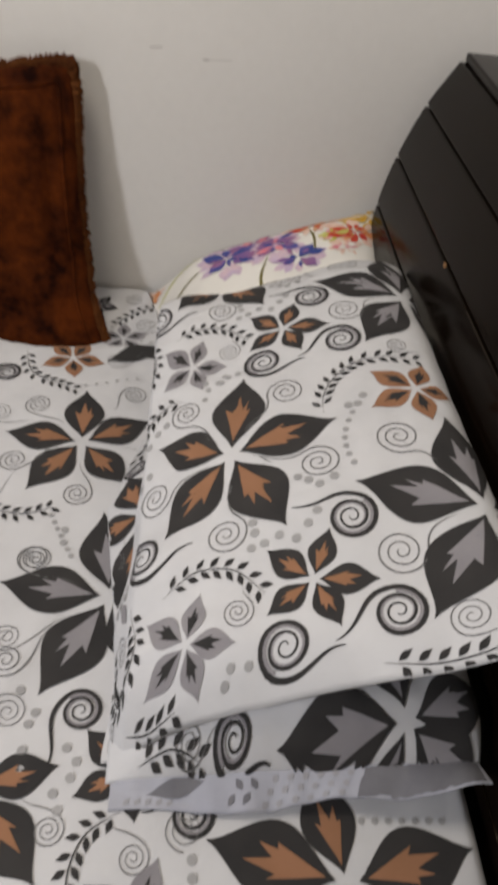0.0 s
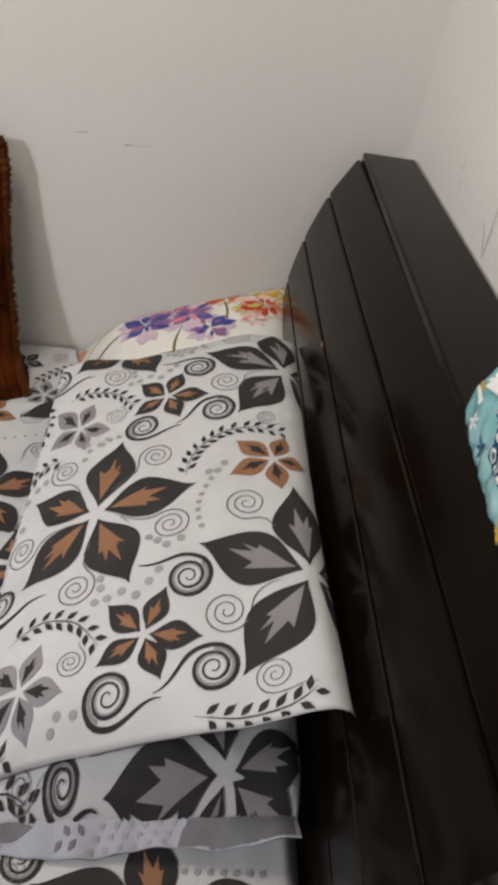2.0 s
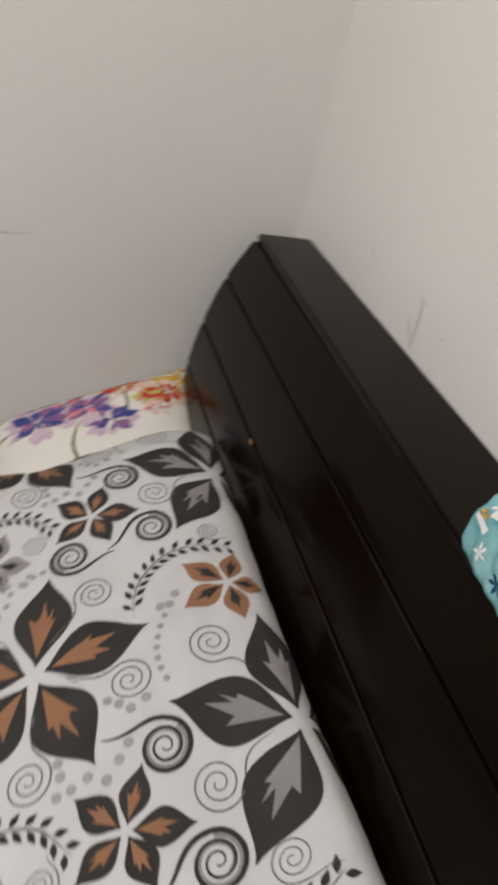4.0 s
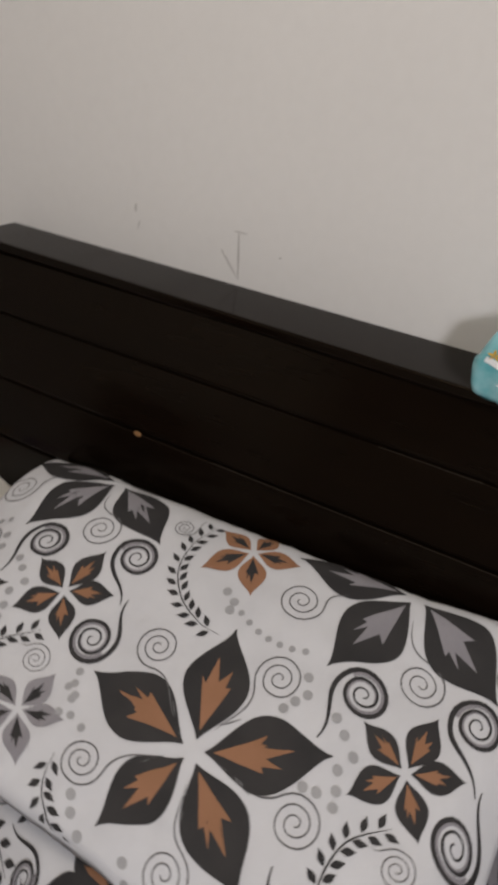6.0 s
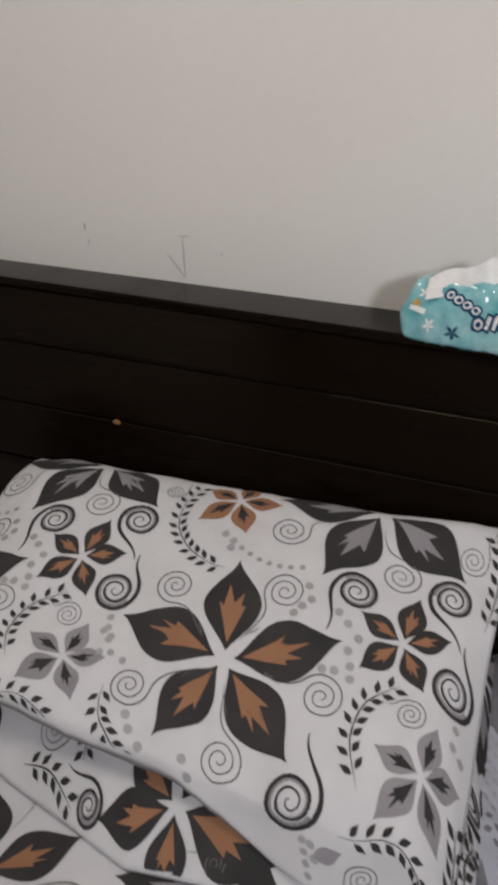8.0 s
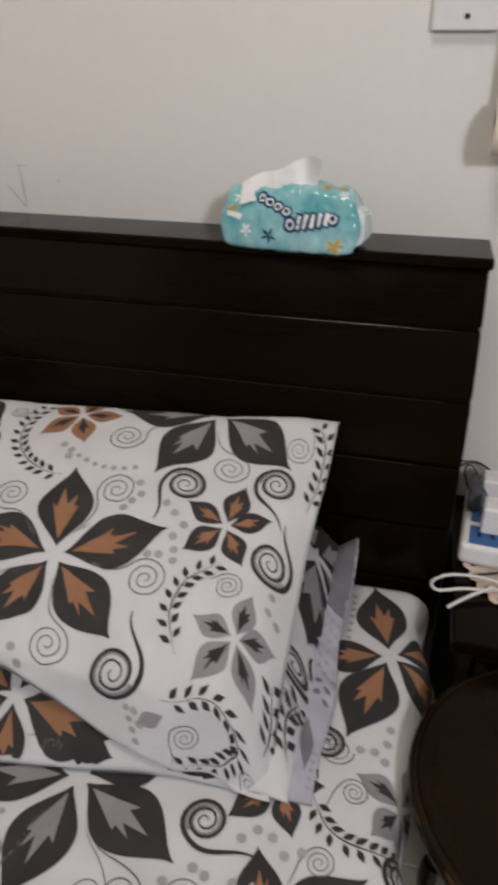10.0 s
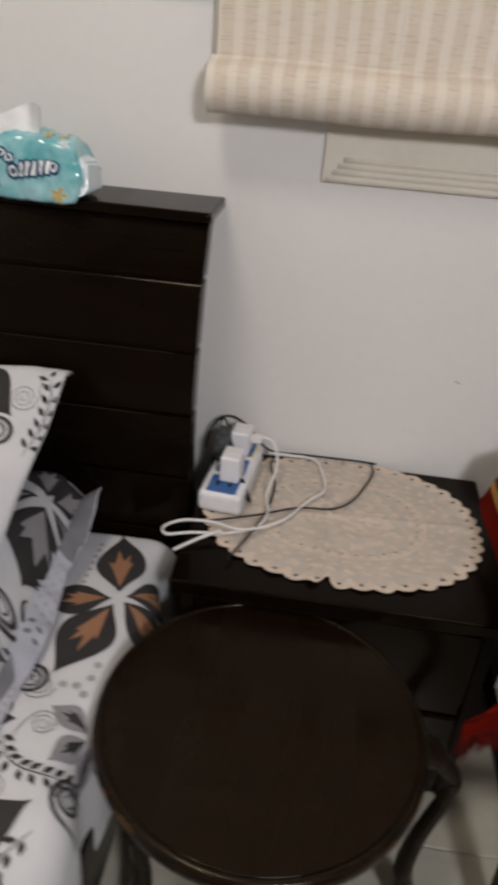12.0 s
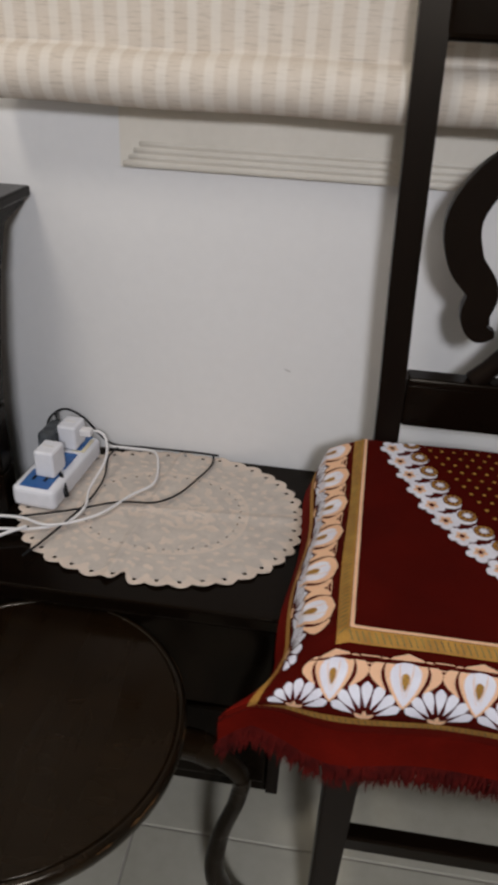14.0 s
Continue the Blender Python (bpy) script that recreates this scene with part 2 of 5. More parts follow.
def curve_value(xs, ys, x):
    """A smooth value at x through the knots."""
    if x <= xs[0]:
        return ys[0] + (x - xs[0]) * (ys[1] - ys[0]) / (xs[1] - xs[0])
    if x >= xs[-1]:
        return ys[-1] + (x - xs[-1]) * (ys[-1] - ys[-2]) / (xs[-1] - xs[-2])
    i = max(k for k in range(len(xs) - 1) if xs[k] <= x)

    def slope(k):
        k0, k1 = max(k - 1, 0), min(k + 1, len(xs) - 1)
        return (ys[k1] - ys[k0]) / (xs[k1] - xs[k0])
    h = xs[i + 1] - xs[i]
    t = (x - xs[i]) / h
    return ((2 * t ** 3 - 3 * t * t + 1) * ys[i] + (t ** 3 - 2 * t * t + t) * h * slope(i)
            + (3 * t * t - 2 * t ** 3) * ys[i + 1] + (t ** 3 - t * t) * h * slope(i + 1))


def step(a, b, x):
    t = min(max((x - a) / (b - a), 0.0), 1.0)
    return t * t * (3 - 2 * t)


def wrinkle(x, y, size, height, seed=0.0):
    return height * noise.noise(Vector((x / size, y / size, seed)))


class Print:
    """Ink shapes laid on a cloth whose surface is place(u, v), u and v in metres of cloth."""

    def __init__(self, place, lift=0.0009, limits=None):
        self.place, self.lift, self.limits = place, lift, limits
        self.verts, self.faces, self.index, self.mats = [], [], [], []

    def slot(self, mat):
        if mat not in self.mats:
            self.mats.append(mat)
        return self.mats.index(mat)

    def at(self, u, v, lift):
        if self.limits:
            u0, u1, v0, v1 = self.limits
            v1 = v1(u) if callable(v1) else v1
            u, v = min(max(u, u0), u1), min(max(v, v0), v1)
        e = 0.002
        p = self.place(u, v)
        n = (self.place(u + e, v) - self.place(u - e, v)).cross(self.place(u, v - e) - self.place(u, v + e))
        if n.length < 1e-12:
            return p
        return p + n.normalized() * lift

    def grid(self, rows, mat, level=0):
        """rows: lists of (u, v), all of one length, joined into strips."""
        base, k = len(self.verts), len(rows[0])
        m = self.slot(mat)
        lift = self.lift * (1 + 0.5 * level)
        for r in rows:
            self.verts += [self.at(u, v, lift) for u, v in r]
        for i in range(len(rows) - 1):
            for j in range(k - 1):
                a = base + i * k + j
                if self.limits:
                    mu = sum(q[0] for q in (rows[i][j], rows[i + 1][j + 1])) / 2
                    mv = sum(q[1] for q in (rows[i][j], rows[i + 1][j + 1])) / 2
                    u0, u1, v0, v1 = self.limits
                    v1 = v1(mu) if callable(v1) else v1
                    if not (u0 <= mu <= u1 and v0 <= mv <= v1):
                        continue
                self.faces.append((a, a + 1, a + k + 1, a + k))
                self.index.append(m)

    def petal(self, c, tip, width, mat, level=0, start=0.085, full=0.47, n=16):
        """A leaf shape from near c to its pointed tip."""
        d = Vector(tip) - Vector(c)
        s = Vector((-d.y, d.x))
        rows = []
        for i in range(n + 1):
            t = start + (1 - start) * i / n
            k = (t - start) / (1 - start)
            w = math.sin(math.pi * min(k / full, 1.0) / 2) ** 1.25 if k < full else math.cos(math.pi / 2 * (k - full) / (1 - full)) ** 1.5
            w *= 0.93
            w = max(w, 0.0) * width * 0.5
            mid = Vector(c) + d * t
            rows.append([tuple(mid + s * (w * q)) for q in ((-1, -0.75, -0.5, -0.25, 0, 0.25, 0.5, 0.75, 1) if d.length > 0.04 else (-1, 0, 1))])
        self.grid(rows, mat, level)

    def flame(self, c, tip, width, mat, level=1):
        """The jagged heart of a petal: a narrow foot that splits into pointed tongues."""
        d = Vector(tip) - Vector(c)
        b = Vector(c) + d * 0.15
        if d.length < 0.03:
            return
        lean = 0.05 * math.sin(tip[0] * 91 + tip[1] * 57)
        teeth = ((-0.33, 0.41), (-0.20 + lean, 0.35), (-0.04 + lean, 0.58), (0.09 + lean, 0.38), (0.20, 0.50), (0.24, 0.36), (0.35, 0.38))
        rows = []
        for k in (0.0, 0.125, 0.25, 0.375, 0.5, 0.625, 0.75, 0.875, 1.0):
            row = []
            for turn, reach in teeth:
                turn *= width / 0.6
                a = Vector((d.x * math.cos(turn) - d.y * math.sin(turn), d.x * math.sin(turn) + d.y * math.cos(turn)))
                row.append(tuple(b + a * (reach * k)))
            rows.append(row)
        self.grid(rows, mat, level)

    def flower(self, c, tips, outer, inner, width=0.56):
        for t in tips:
            self.petal(c, t, width, outer)
            self.flame(c, t, width, inner)

    def star(self, c, size, turn, outer, inner, width=0.56, petals=5):
        self.flower(c, [(c[0] + size * math.sin(turn + k * 2 * math.pi / petals), c[1] + size * math.cos(turn + k * 2 * math.pi / petals)) for k in range(petals)],
                    outer, inner, width)

    def stroke(self, points, width, mat, level=0, taper=True):
        pts = smooth_line([(p[0], p[1], 0) for p in points], 6)
        rows, n = [], len(pts)
        for i, p in enumerate(pts):
            t = pts[min(i + 1, n - 1)] - pts[max(i - 1, 0)]
            if t.length < 1e-9:
                continue
            s = Vector((-t.y, t.x, 0)).normalized()
            w = width * 0.5 * (max(0.25, math.sin(math.pi * (i + 0.5) / n)) if taper else 1.0)
            rows.append([(p.x - s.x * w, p.y - s.y * w), (p.x + s.x * w, p.y + s.y * w)])
        self.grid(rows, mat, level)

    def spiral(self, c, r, tail=None, thick=False, aim=None, turns=2.6):
        """A curl that ends in a swinging tail, towards aim if given; the thick kind has a soft grey band inside its outer turn."""
        gap = math.hypot(tail[0] - c[0], tail[1] - c[1]) if tail else 1.0
        a0 = math.atan2(tail[1] - c[1], tail[0] - c[0]) + math.acos(min(0.98, r / gap)) + (0.75 if thick else -0.65 if aim else 0.2) if tail else 0.0
        n = int(turns * 20)
        pts = []
        for i in range(n + 1):
            k = i / n
            a = a0 + (1 - k) * turns * 2 * math.pi
            q = r * (0.1 + 0.9 * k)
            pts.append((c[0] + q * math.cos(a), c[1] + q * math.sin(a)))
        rows = []
        top = 0.0052 if thick else 0.0017
        grey = []
        for i, p in enumerate(pts):
            k = i / n
            w = 0.5 * (0.0012 + (top - 0.0012) * k ** 1.3) * (1.0 if r > 0.02 else 0.7)
            d = Vector((p[0] - c[0], p[1] - c[1])).normalized()
            rows.append([(p[0] - d.x * w, p[1] - d.y * w), (p[0] + d.x * w, p[1] + d.y * w)])
            if thick and k > 0.45:
                g = 0.005 * (k - 0.45)
                grey.append([(p[0] - d.x * (w + g + 0.001), p[1] - d.y * (w + g + 0.001)), (p[0] - d.x * w, p[1] - d.y * w)])
        if tail:
            e, t = Vector(pts[-1]), Vector(tail)
            run = (t - e).length
            out = (Vector(aim) - t if aim else t - Vector(c)).normalized()
            c1 = e + Vector((math.sin(a0), -math.cos(a0))) * run * 0.5
            c2 = t - out * run * 0.4
            for i in range(1, 15):
                k = i / 14
                p = e * (1 - k) ** 3 + c1 * (3 * k * (1 - k) ** 2) + c2 * (3 * k * k * (1 - k)) + t * k ** 3
                f = (c1 - e) * (3 * (1 - k) ** 2) + (c2 - c1) * (6 * k * (1 - k)) + (t - c2) * (3 * k * k)
                f = f.normalized() if f.length > 1e-9 else out
                w = 0.5 * top * (1 - 0.8 * k * k) * (1.0 if r > 0.02 else 0.7)
                rows.append([(p.x + f.y * w, p.y - f.x * w), (p.x - f.y * w, p.y + f.x * w)])
        self.grid(rows, INK if thick else STROKE)
        if grey:
            self.grid(grey, GREY)

    def dot(self, u, v, r=0.0046, mat=None, level=0):
        n = 10
        ring = [(u + r * math.cos(2 * math.pi * k / n), v + r * math.sin(2 * math.pi * k / n)) for k in range(n + 1)]
        self.grid([[(u, v)] * (n + 1), ring], mat or PALE, level)

    def sprig(self, points, leaf=0.0145):
        """A stem with a row of small pointed leaves on each side."""
        self.stroke(points, 0.0016, INK)
        pts = smooth_line([(p[0], p[1], 0) for p in points], 12)
        run, last = 0.0, -0.004
        for i in range(1, len(pts)):
            run += (pts[i] - pts[i - 1]).length
            if run - last > leaf * 0.9:
                last = run
                t = (pts[i] - pts[i - 1]).normalized()
                for side in (-1, 1):
                    s = Vector((-t.y, t.x, 0)) * side
                    b = pts[i] + s * 0.0022 + t * (0.004 if side > 0 else 0)
                    e = b + (t * 0.72 + s * 0.72) * leaf
                    self.petal((b.x, b.y), (e.x, e.y), 0.5, INK, 0, 0.0, 0.42, 5)

    def link(self, parent, label, name="print"):
        return tagged(part(name, mesh_of(name, self.verts, self.faces, self.mats, self.index, True), None, parent, label), kind="stuff")


STROKE = material("thin_print_line", (0.15, 0.148, 0.152), 0.85, None, 20, 900, 0.1)


def sheet_mesh(name, place, us, vs, mat, under=None, smooth=True):
    """A cloth surface over a grid of (u, v); with under, closed below by a second sheet that shares its rim."""
    nu, nv = len(us), len(vs)
    verts = [place(u, v) for v in vs for u in us]
    faces = [(j * nu + i, (j + 1) * nu + i, (j + 1) * nu + i + 1, j * nu + i + 1) for j in range(nv - 1) for i in range(nu - 1)]
    if under:
        low = {}
        for j, v in enumerate(vs):
            for i, u in enumerate(us):
                if i in (0, nu - 1) or j in (0, nv - 1):
                    low[i, j] = j * nu + i
                else:
                    low[i, j] = len(verts)
                    verts.append(under(u, v))
        faces += [(low[i, j], low[i + 1, j], low[i + 1, j + 1], low[i, j + 1]) for j in range(nv - 1) for i in range(nu - 1)]
    return mesh_of(name, verts, faces, mat, None, smooth)


def spread(a, b, n):
    return [a + (b - a) * i / n for i in range(n + 1)]

# ---- room ----
XA, XB, YB, CEILING = -1.171, 2.4, -3.0, 2.6
WX0, WX1, WZ0, WZ1 = 0.202, 1.25, 0.99, 2.12


def setting(name, bm, mat, label, category):
    return tagged(part(name, bm, mat), label, category, kind="structure")


def wall_with_window():
    """The headboard wall: four solid pieces round the window opening, joined."""
    bm = bmesh.new()
    for x0, x1, z0, z1 in ((XA - 0.12, WX0, 0, CEILING), (WX1, XB + 0.12, 0, CEILING), (WX0, WX1, 0, WZ0), (WX0, WX1, WZ1, CEILING)):
        bmesh.ops.create_cube(bm, size=1, matrix=Matrix.Translation(((x0 + x1) / 2, 0.08, (z0 + z1) / 2)) @ Matrix.Diagonal((x1 - x0, 0.16, z1 - z0, 1)))
    return bm


setting("wall_north", wall_with_window(), WALL, "off-white painted plaster wall with faint scuffs", "wall")
setting("wall_west", box(XA - 0.12, XA, YB, 0, 0, CEILING, 0), WALL, "off-white painted plaster wall beside the bed", "wall")
setting("wall_east", box(XB, XB + 0.12, YB, 0, 0, CEILING, 0), WALL, "off-white painted plaster wall", "wall")
setting("wall_south", box(XA - 0.12, XB + 0.12, YB - 0.12, YB, 0, CEILING, 0), WALL, "off-white painted plaster wall", "wall")
setting("ceiling", box(XA - 0.12, XB + 0.12, YB - 0.12, 0.16, CEILING, CEILING + 0.1, 0), CEIL, "white painted ceiling", "ceiling")
floor = setting("floor", box(XA - 0.12, XB + 0.12, YB - 0.12, 0.16, -0.1, -0.003, 0), GROUT, "cream glazed floor tiles with grey joints", "floor")


def window():
    w = empty("window_1", (0.7, 0, 0.95), "cream painted window with reeded moulding behind a blind", "window", kind="structure")
    o = 0.068
    low, side = WZ0 - 0.074, WX0 - 0.066
    # the casing's lower board with a mitred end, then the reeds along its outer edge
    for name, pts in (("bottom_casing", [(side, low), (WX1 + 0.066, low), (WX1, WZ0), (WX0, WZ0)]),
                      ("side_casing", [(side, low), (WX0, WZ0), (WX0, WZ1), (side, WZ1 + 0.07)]),
                      ("side_casing", [(WX1, WZ0), (WX1 + 0.066, low), (WX1 + 0.066, WZ1 + 0.07), (WX1, WZ1)]),
                      ("top_casing", [(WX0, WZ1), (WX1, WZ1), (WX1 + 0.066, WZ1 + 0.07), (side, WZ1 + 0.07)])):
        bm = bmesh.new()
        a = [bm.verts.new((x, -0.001, z)) for x, z in pts]
        b = [bm.verts.new((x, -0.008, z)) for x, z in pts]
        bm.faces.new(b)
        for i in range(4):
            bm.faces.new((a[i], a[(i + 1) % 4], b[(i + 1) % 4], b[i]))
        bmesh.ops.recalc_face_normals(bm, faces=bm.faces)
        part(name, bm, TRIM, w)
    for k in range(4):
        z = low + 0.004 + k * 0.0085
        x = side + 0.004 + k * 0.0075
        v, f = tube([(x, -0.0065, z), (0.7, -0.0065, z), (WX1 + 0.06 - k * 0.0075, -0.0065, z)], 0.0040, 8)
        part("reed", mesh_of("reed", v, f, TRIM, None, True), None, w)
    part("window_frame", box(WX0, WX1, 0.07, 0.11, WZ0, WZ0 + 0.05, 0.002), TRIM, w)
    part("window_frame", box(WX0, WX1, 0.07, 0.11, WZ1 - 0.05, WZ1, 0.002), TRIM, w)
    part("window_frame", box(WX0, WX0 + 0.05, 0.07, 0.11, WZ0 + 0.05, WZ1 - 0.05, 0.002), TRIM, w)
    part("window_frame", box(WX1 - 0.05, WX1, 0.07, 0.11, WZ0 + 0.05, WZ1 - 0.05, 0.002), TRIM, w)
    part("pane", box(WX0 + 0.05, WX1 - 0.05, 0.085, 0.091, WZ0 + 0.05, WZ1 - 0.05, 0), FILM, w, "window glass")


window()


def blind():
    b = empty("window_blind", (0.6, -0.05, 1.0), "cream slub-weave roller blind with its lower end rolled up", "blind")
    x0, x1 = -0.012, 1.42
    nx = 60
    # the hanging cloth, two widths that meet at a seam
    for a, c, dy in ((x0, 0.214, 0.0), (0.2125, x1, 0.0015)):
        verts, faces = [], []
        xs, zs = spread(a, c, nx), spread(1.057, 2.2, 10)
        for z in zs:
            for x in xs:
                verts.append((x, -0.036 - dy + 0.0012 * math.sin(x * 41), z))
        for j in range(10):
            for i in range(nx):
                q = j * (nx + 1) + i
                faces.append((q, q + 1, q + nx + 2, q + nx + 1))
        n = len(verts)
        verts += [(x, y + 0.003, z) for x, y, z in verts]
        faces += [tuple(n + i for i in f[::-1]) for f in faces]
        part("cloth", mesh_of("cloth", verts, faces, BLIND, None, True), None, b)
    # the rolled end: a flattened roll with a spiral end
    prof = [(-0.0375, 1.0585), (-0.0385, 1.056), (-0.045, 1.0535)]
    for k in range(34):
        t = k / 33
        a = math.pi / 2 + t * 2 * math.pi * 1.9
        r = 0.031 - 0.013 * t
        prof.append((-0.052 + r * 0.95 * math.cos(a), 1.021 + r * 1.02 * math.sin(a)))
    verts, faces = [], []
    xs = spread(x0 - 0.006, x1 + 0.006, 70)
    for y, z in prof:
        for x in xs:
            verts.append((x, y + 0.0006 * math.sin(x * 60), z + 0.001 * math.sin(x * 23)))
    m = len(xs)
    for j in range(len(prof) - 1):
        for i in range(m - 1):
            faces.append((j * m + i, j * m + i + 1, (j + 1) * m + i + 1, (j + 1) * m + i))
    part("rolled_end", mesh_of("rolled_end", verts, faces, BLIND, None, True), None, b, "rolled lower end of the blind")


blind()


def wall_plate():
    p = empty("wall_plate", (-0.066, 0, 1.17), "white plastic blanking plate screwed to the wall", "wall plate")
    part("plate", box(-0.107, -0.027, -0.012, -0.0005, 1.128, 1.212, 0.002), PLASTIC, p)
    bm = bmesh.new()
    bmesh.ops.create_cone(bm, segments=14, radius1=0.0034, radius2=0.0028, depth=0.002, cap_ends=True, matrix=Matrix.Translation((-0.066, -0.0128, 1.143)) @ Matrix.Rotation(math.pi / 2, 4, "X"))
    part("screw", bm, BLACK, p, "dark screw head")


wall_plate()


def scuffs():
    """Thin pencil-grey scratches and specks on the two walls."""
    verts, faces = [], []

    def mark(a, b, w, axis):
        a, b = Vector(a), Vector(b)
        d = (b - a).normalized()
        s = d.cross(Vector((0, 1, 0)) if axis == "y" else Vector((1, 0, 0)))
        k = len(verts)
        for p, f in ((a, 0.4), (a.lerp(b, 0.5), 1.0), (b, 0.5)):
            verts.extend([p - s * w * f, p + s * w * f])
        faces.extend([(k, k + 1, k + 3, k + 2), (k + 2, k + 3, k + 5, k + 4)])
    y = -0.0008
    mark((-0.698, y, 0.888), (-0.703, y, 0.949), 0.0013, "y")
    mark((-0.698, y, 0.888), (-0.728, y, 0.922), 0.0012, "y")
    mark((-0.71, y, 0.951), (-0.69, y, 0.951), 0.0008, "y")
    mark((-0.872, y, 0.944), (-0.873, y, 0.955), 0.0016, "y")
    mark((-0.868, y, 0.92), (-0.866, y, 0.932), 0.0009, "y")
    mark((-0.64, y, 0.93), (-0.637, y, 0.931), 0.0012, "y")
    mark((0.375, y, 0.642), (0.385, y, 0.638), 0.0012, "y")
    x = XA + 0.0008
    mark((x, -0.52, 0.8118), (x, -0.506, 0.8125), 0.0018, "x")
    mark((x, -0.506, 0.8125), (x, -0.47, 0.8155), 0.0007, "x")
    mark((x, -0.608, 0.822), (x, -0.585, 0.825), 0.0011, "x")
    ob = part("wall_scuffs", mesh_of("wall_scuffs", verts, faces, PENCIL), None)
    tagged(ob, "grey pencil scratches and scuffs on the wall", "scuff marks", kind="stuff")


scuffs()


# ---- bed ----
HB0, HB1 = -1.107, 0.0
FACE_Z = (0.868, 0.797, 0.709, 0.620, 0.519, 0.42, 0.32)
FACE_Y = (-0.106, -0.143, -0.171, -0.186, -0.186, -0.182, -0.177)


def face_y(z):
    return curve_value(FACE_Z[::-1], FACE_Y[::-1], z)


def bed():
    b = empty("bed", (-0.55, -1.0, 0), "dark espresso wooden bed with a curved slatted headboard", "bed")
    # the cap is set a little deeper at its free end
    cap = box(HB0, HB1 + 0.004, -0.113, -0.004, 0.867, 0.8815, 0.0035, 3)
    for v in cap.verts:
        if v.co.y < -0.06:
            v.co.y += 0.014 - 0.021 * (v.co.x - HB0) / (HB1 - HB0)
    part("headboard_cap", cap, WOOD, b)
    for k in range(6):
        z1, z0 = FACE_Z[k] - (0.001 if k == 0 else 0.0022), FACE_Z[k + 1] + 0.0022
        zs = spread(z1, z0, 6)
        front = [(face_y(z), z) for z in zs]
        back = [(face_y(z) + 0.034, z) for z in zs[::-1]]
        part("headboard_board", extrude_x(front + back, HB0, HB1, 0.0022), WOOD, b)
    zs = spread(0.86, 0.2, 12)
    core = [(face_y(z) + 0.006, z) for z in zs] + [(face_y(z) + 0.030, z) for z in zs[::-1]]
    part("headboard_core", extrude_x(core, HB0 + 0.006, HB1 - 0.006), WOOD, b)
    # the curved brackets that carry the cap at its ends
    wedge = [(-0.008, 0.8665), (-0.104, 0.8665), (-0.14, 0.79), (-0.128, 0.79), (-0.108, 0.825), (-0.075, 0.845), (-0.008, 0.858)]
    for x in (HB0 + 0.004, -0.55, HB1 - 0.03):
        part("cap_bracket", extrude_x(wedge, x, x + 0.024, 0.0015), WOOD, b)
    for x in (HB0 + 0.02, HB1 - 0.07):
        part("headboard_post", box(x, x + 0.05, -0.168, -0.12, 0, 0.62, 0.003), WOOD_UP, b)
    part("side_rail", box(-0.06, -0.03, -2.12, -0.17, 0.12, 0.27, 0.004), WOOD, b)
    part("side_rail", box(HB0 + 0.01, HB0 + 0.04, -2.12, -0.17, 0.12, 0.27, 0.004), WOOD, b)
    part("foot_board", box(HB0, HB1, -2.15, -2.12, 0.05, 0.45, 0.004), WOOD, b)
    # rubbed lines along two grooves, with the edge highlight put into their pale colour
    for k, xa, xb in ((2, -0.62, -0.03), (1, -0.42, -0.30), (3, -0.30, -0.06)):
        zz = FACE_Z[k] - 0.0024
        part("rubbed_glint", box(xa, xb, face_y(zz) - 0.0004, face_y(zz) + 0.001, zz - 0.0006, zz + 0.0002, 0), RUBBED_GLINT, b, "rubbed edge line with its highlight in the pale colour")
    # a knocked-off chip that shows bare wood
    bm = bmesh.new()
    bmesh.ops.create_icosphere(bm, subdivisions=1, radius=0.0062, matrix=Matrix.Translation((-0.735, face_y(0.707) - 0.0002, 0.7055)) @ Matrix.Diagonal((1.2, 0.25, 0.8, 1)))
    part("chip", bm, WORN, b, "chipped spot of bare wood")


bed()

BED_Z = 0.415


def bed_place(u, d):
    """The sheet: flat, with a low fold towards the wall, rolling over the mattress edge beside the stool."""
    wav = 0.007 * math.sin(d * 17 + 0.5) + 0.006 * math.sin(d * 41)
    edge = -0.055 + wav - 0.016 * math.exp(-((d - 0.525) / 0.11) ** 2)
    z = BED_Z - 0.050 * step(-0.885, -0.915, u + 0.01 * math.sin(d * 23)) + wrinkle(u, d, 0.16, 0.006) + wrinkle(u, d, 0.05, 0.0020, 3) + wrinkle(u, d * 0.5, 0.02, 0.0007, 5)
    z += 0.004 * math.exp(-((d - 0.72 - 0.35 * (u + 0.2)) / 0.014) ** 2) * step(-0.5, -0.2, u)
    x = u
    r = 0.045
    if u > edge:
        a = (u - edge) / r
        if a < math.pi / 2:
            x, z = edge + r * math.sin(a), z - r * (1 - math.cos(a))
        else:
            x, z = edge + r + 0.004 * math.sin(d * 60), z - r - (a - math.pi / 2) * r
    z -= 0.05 * step(0.215, 0.18, d) ** 2
    return Vector((x, -d, z))


def mattress():
    tagged(part("mattress", box(-0.93, -0.035, -2.1, -0.2, 0.24, 0.375, 0.03, 4), CLOTH), "white fabric mattress under a printed sheet", "mattress")


mattress()


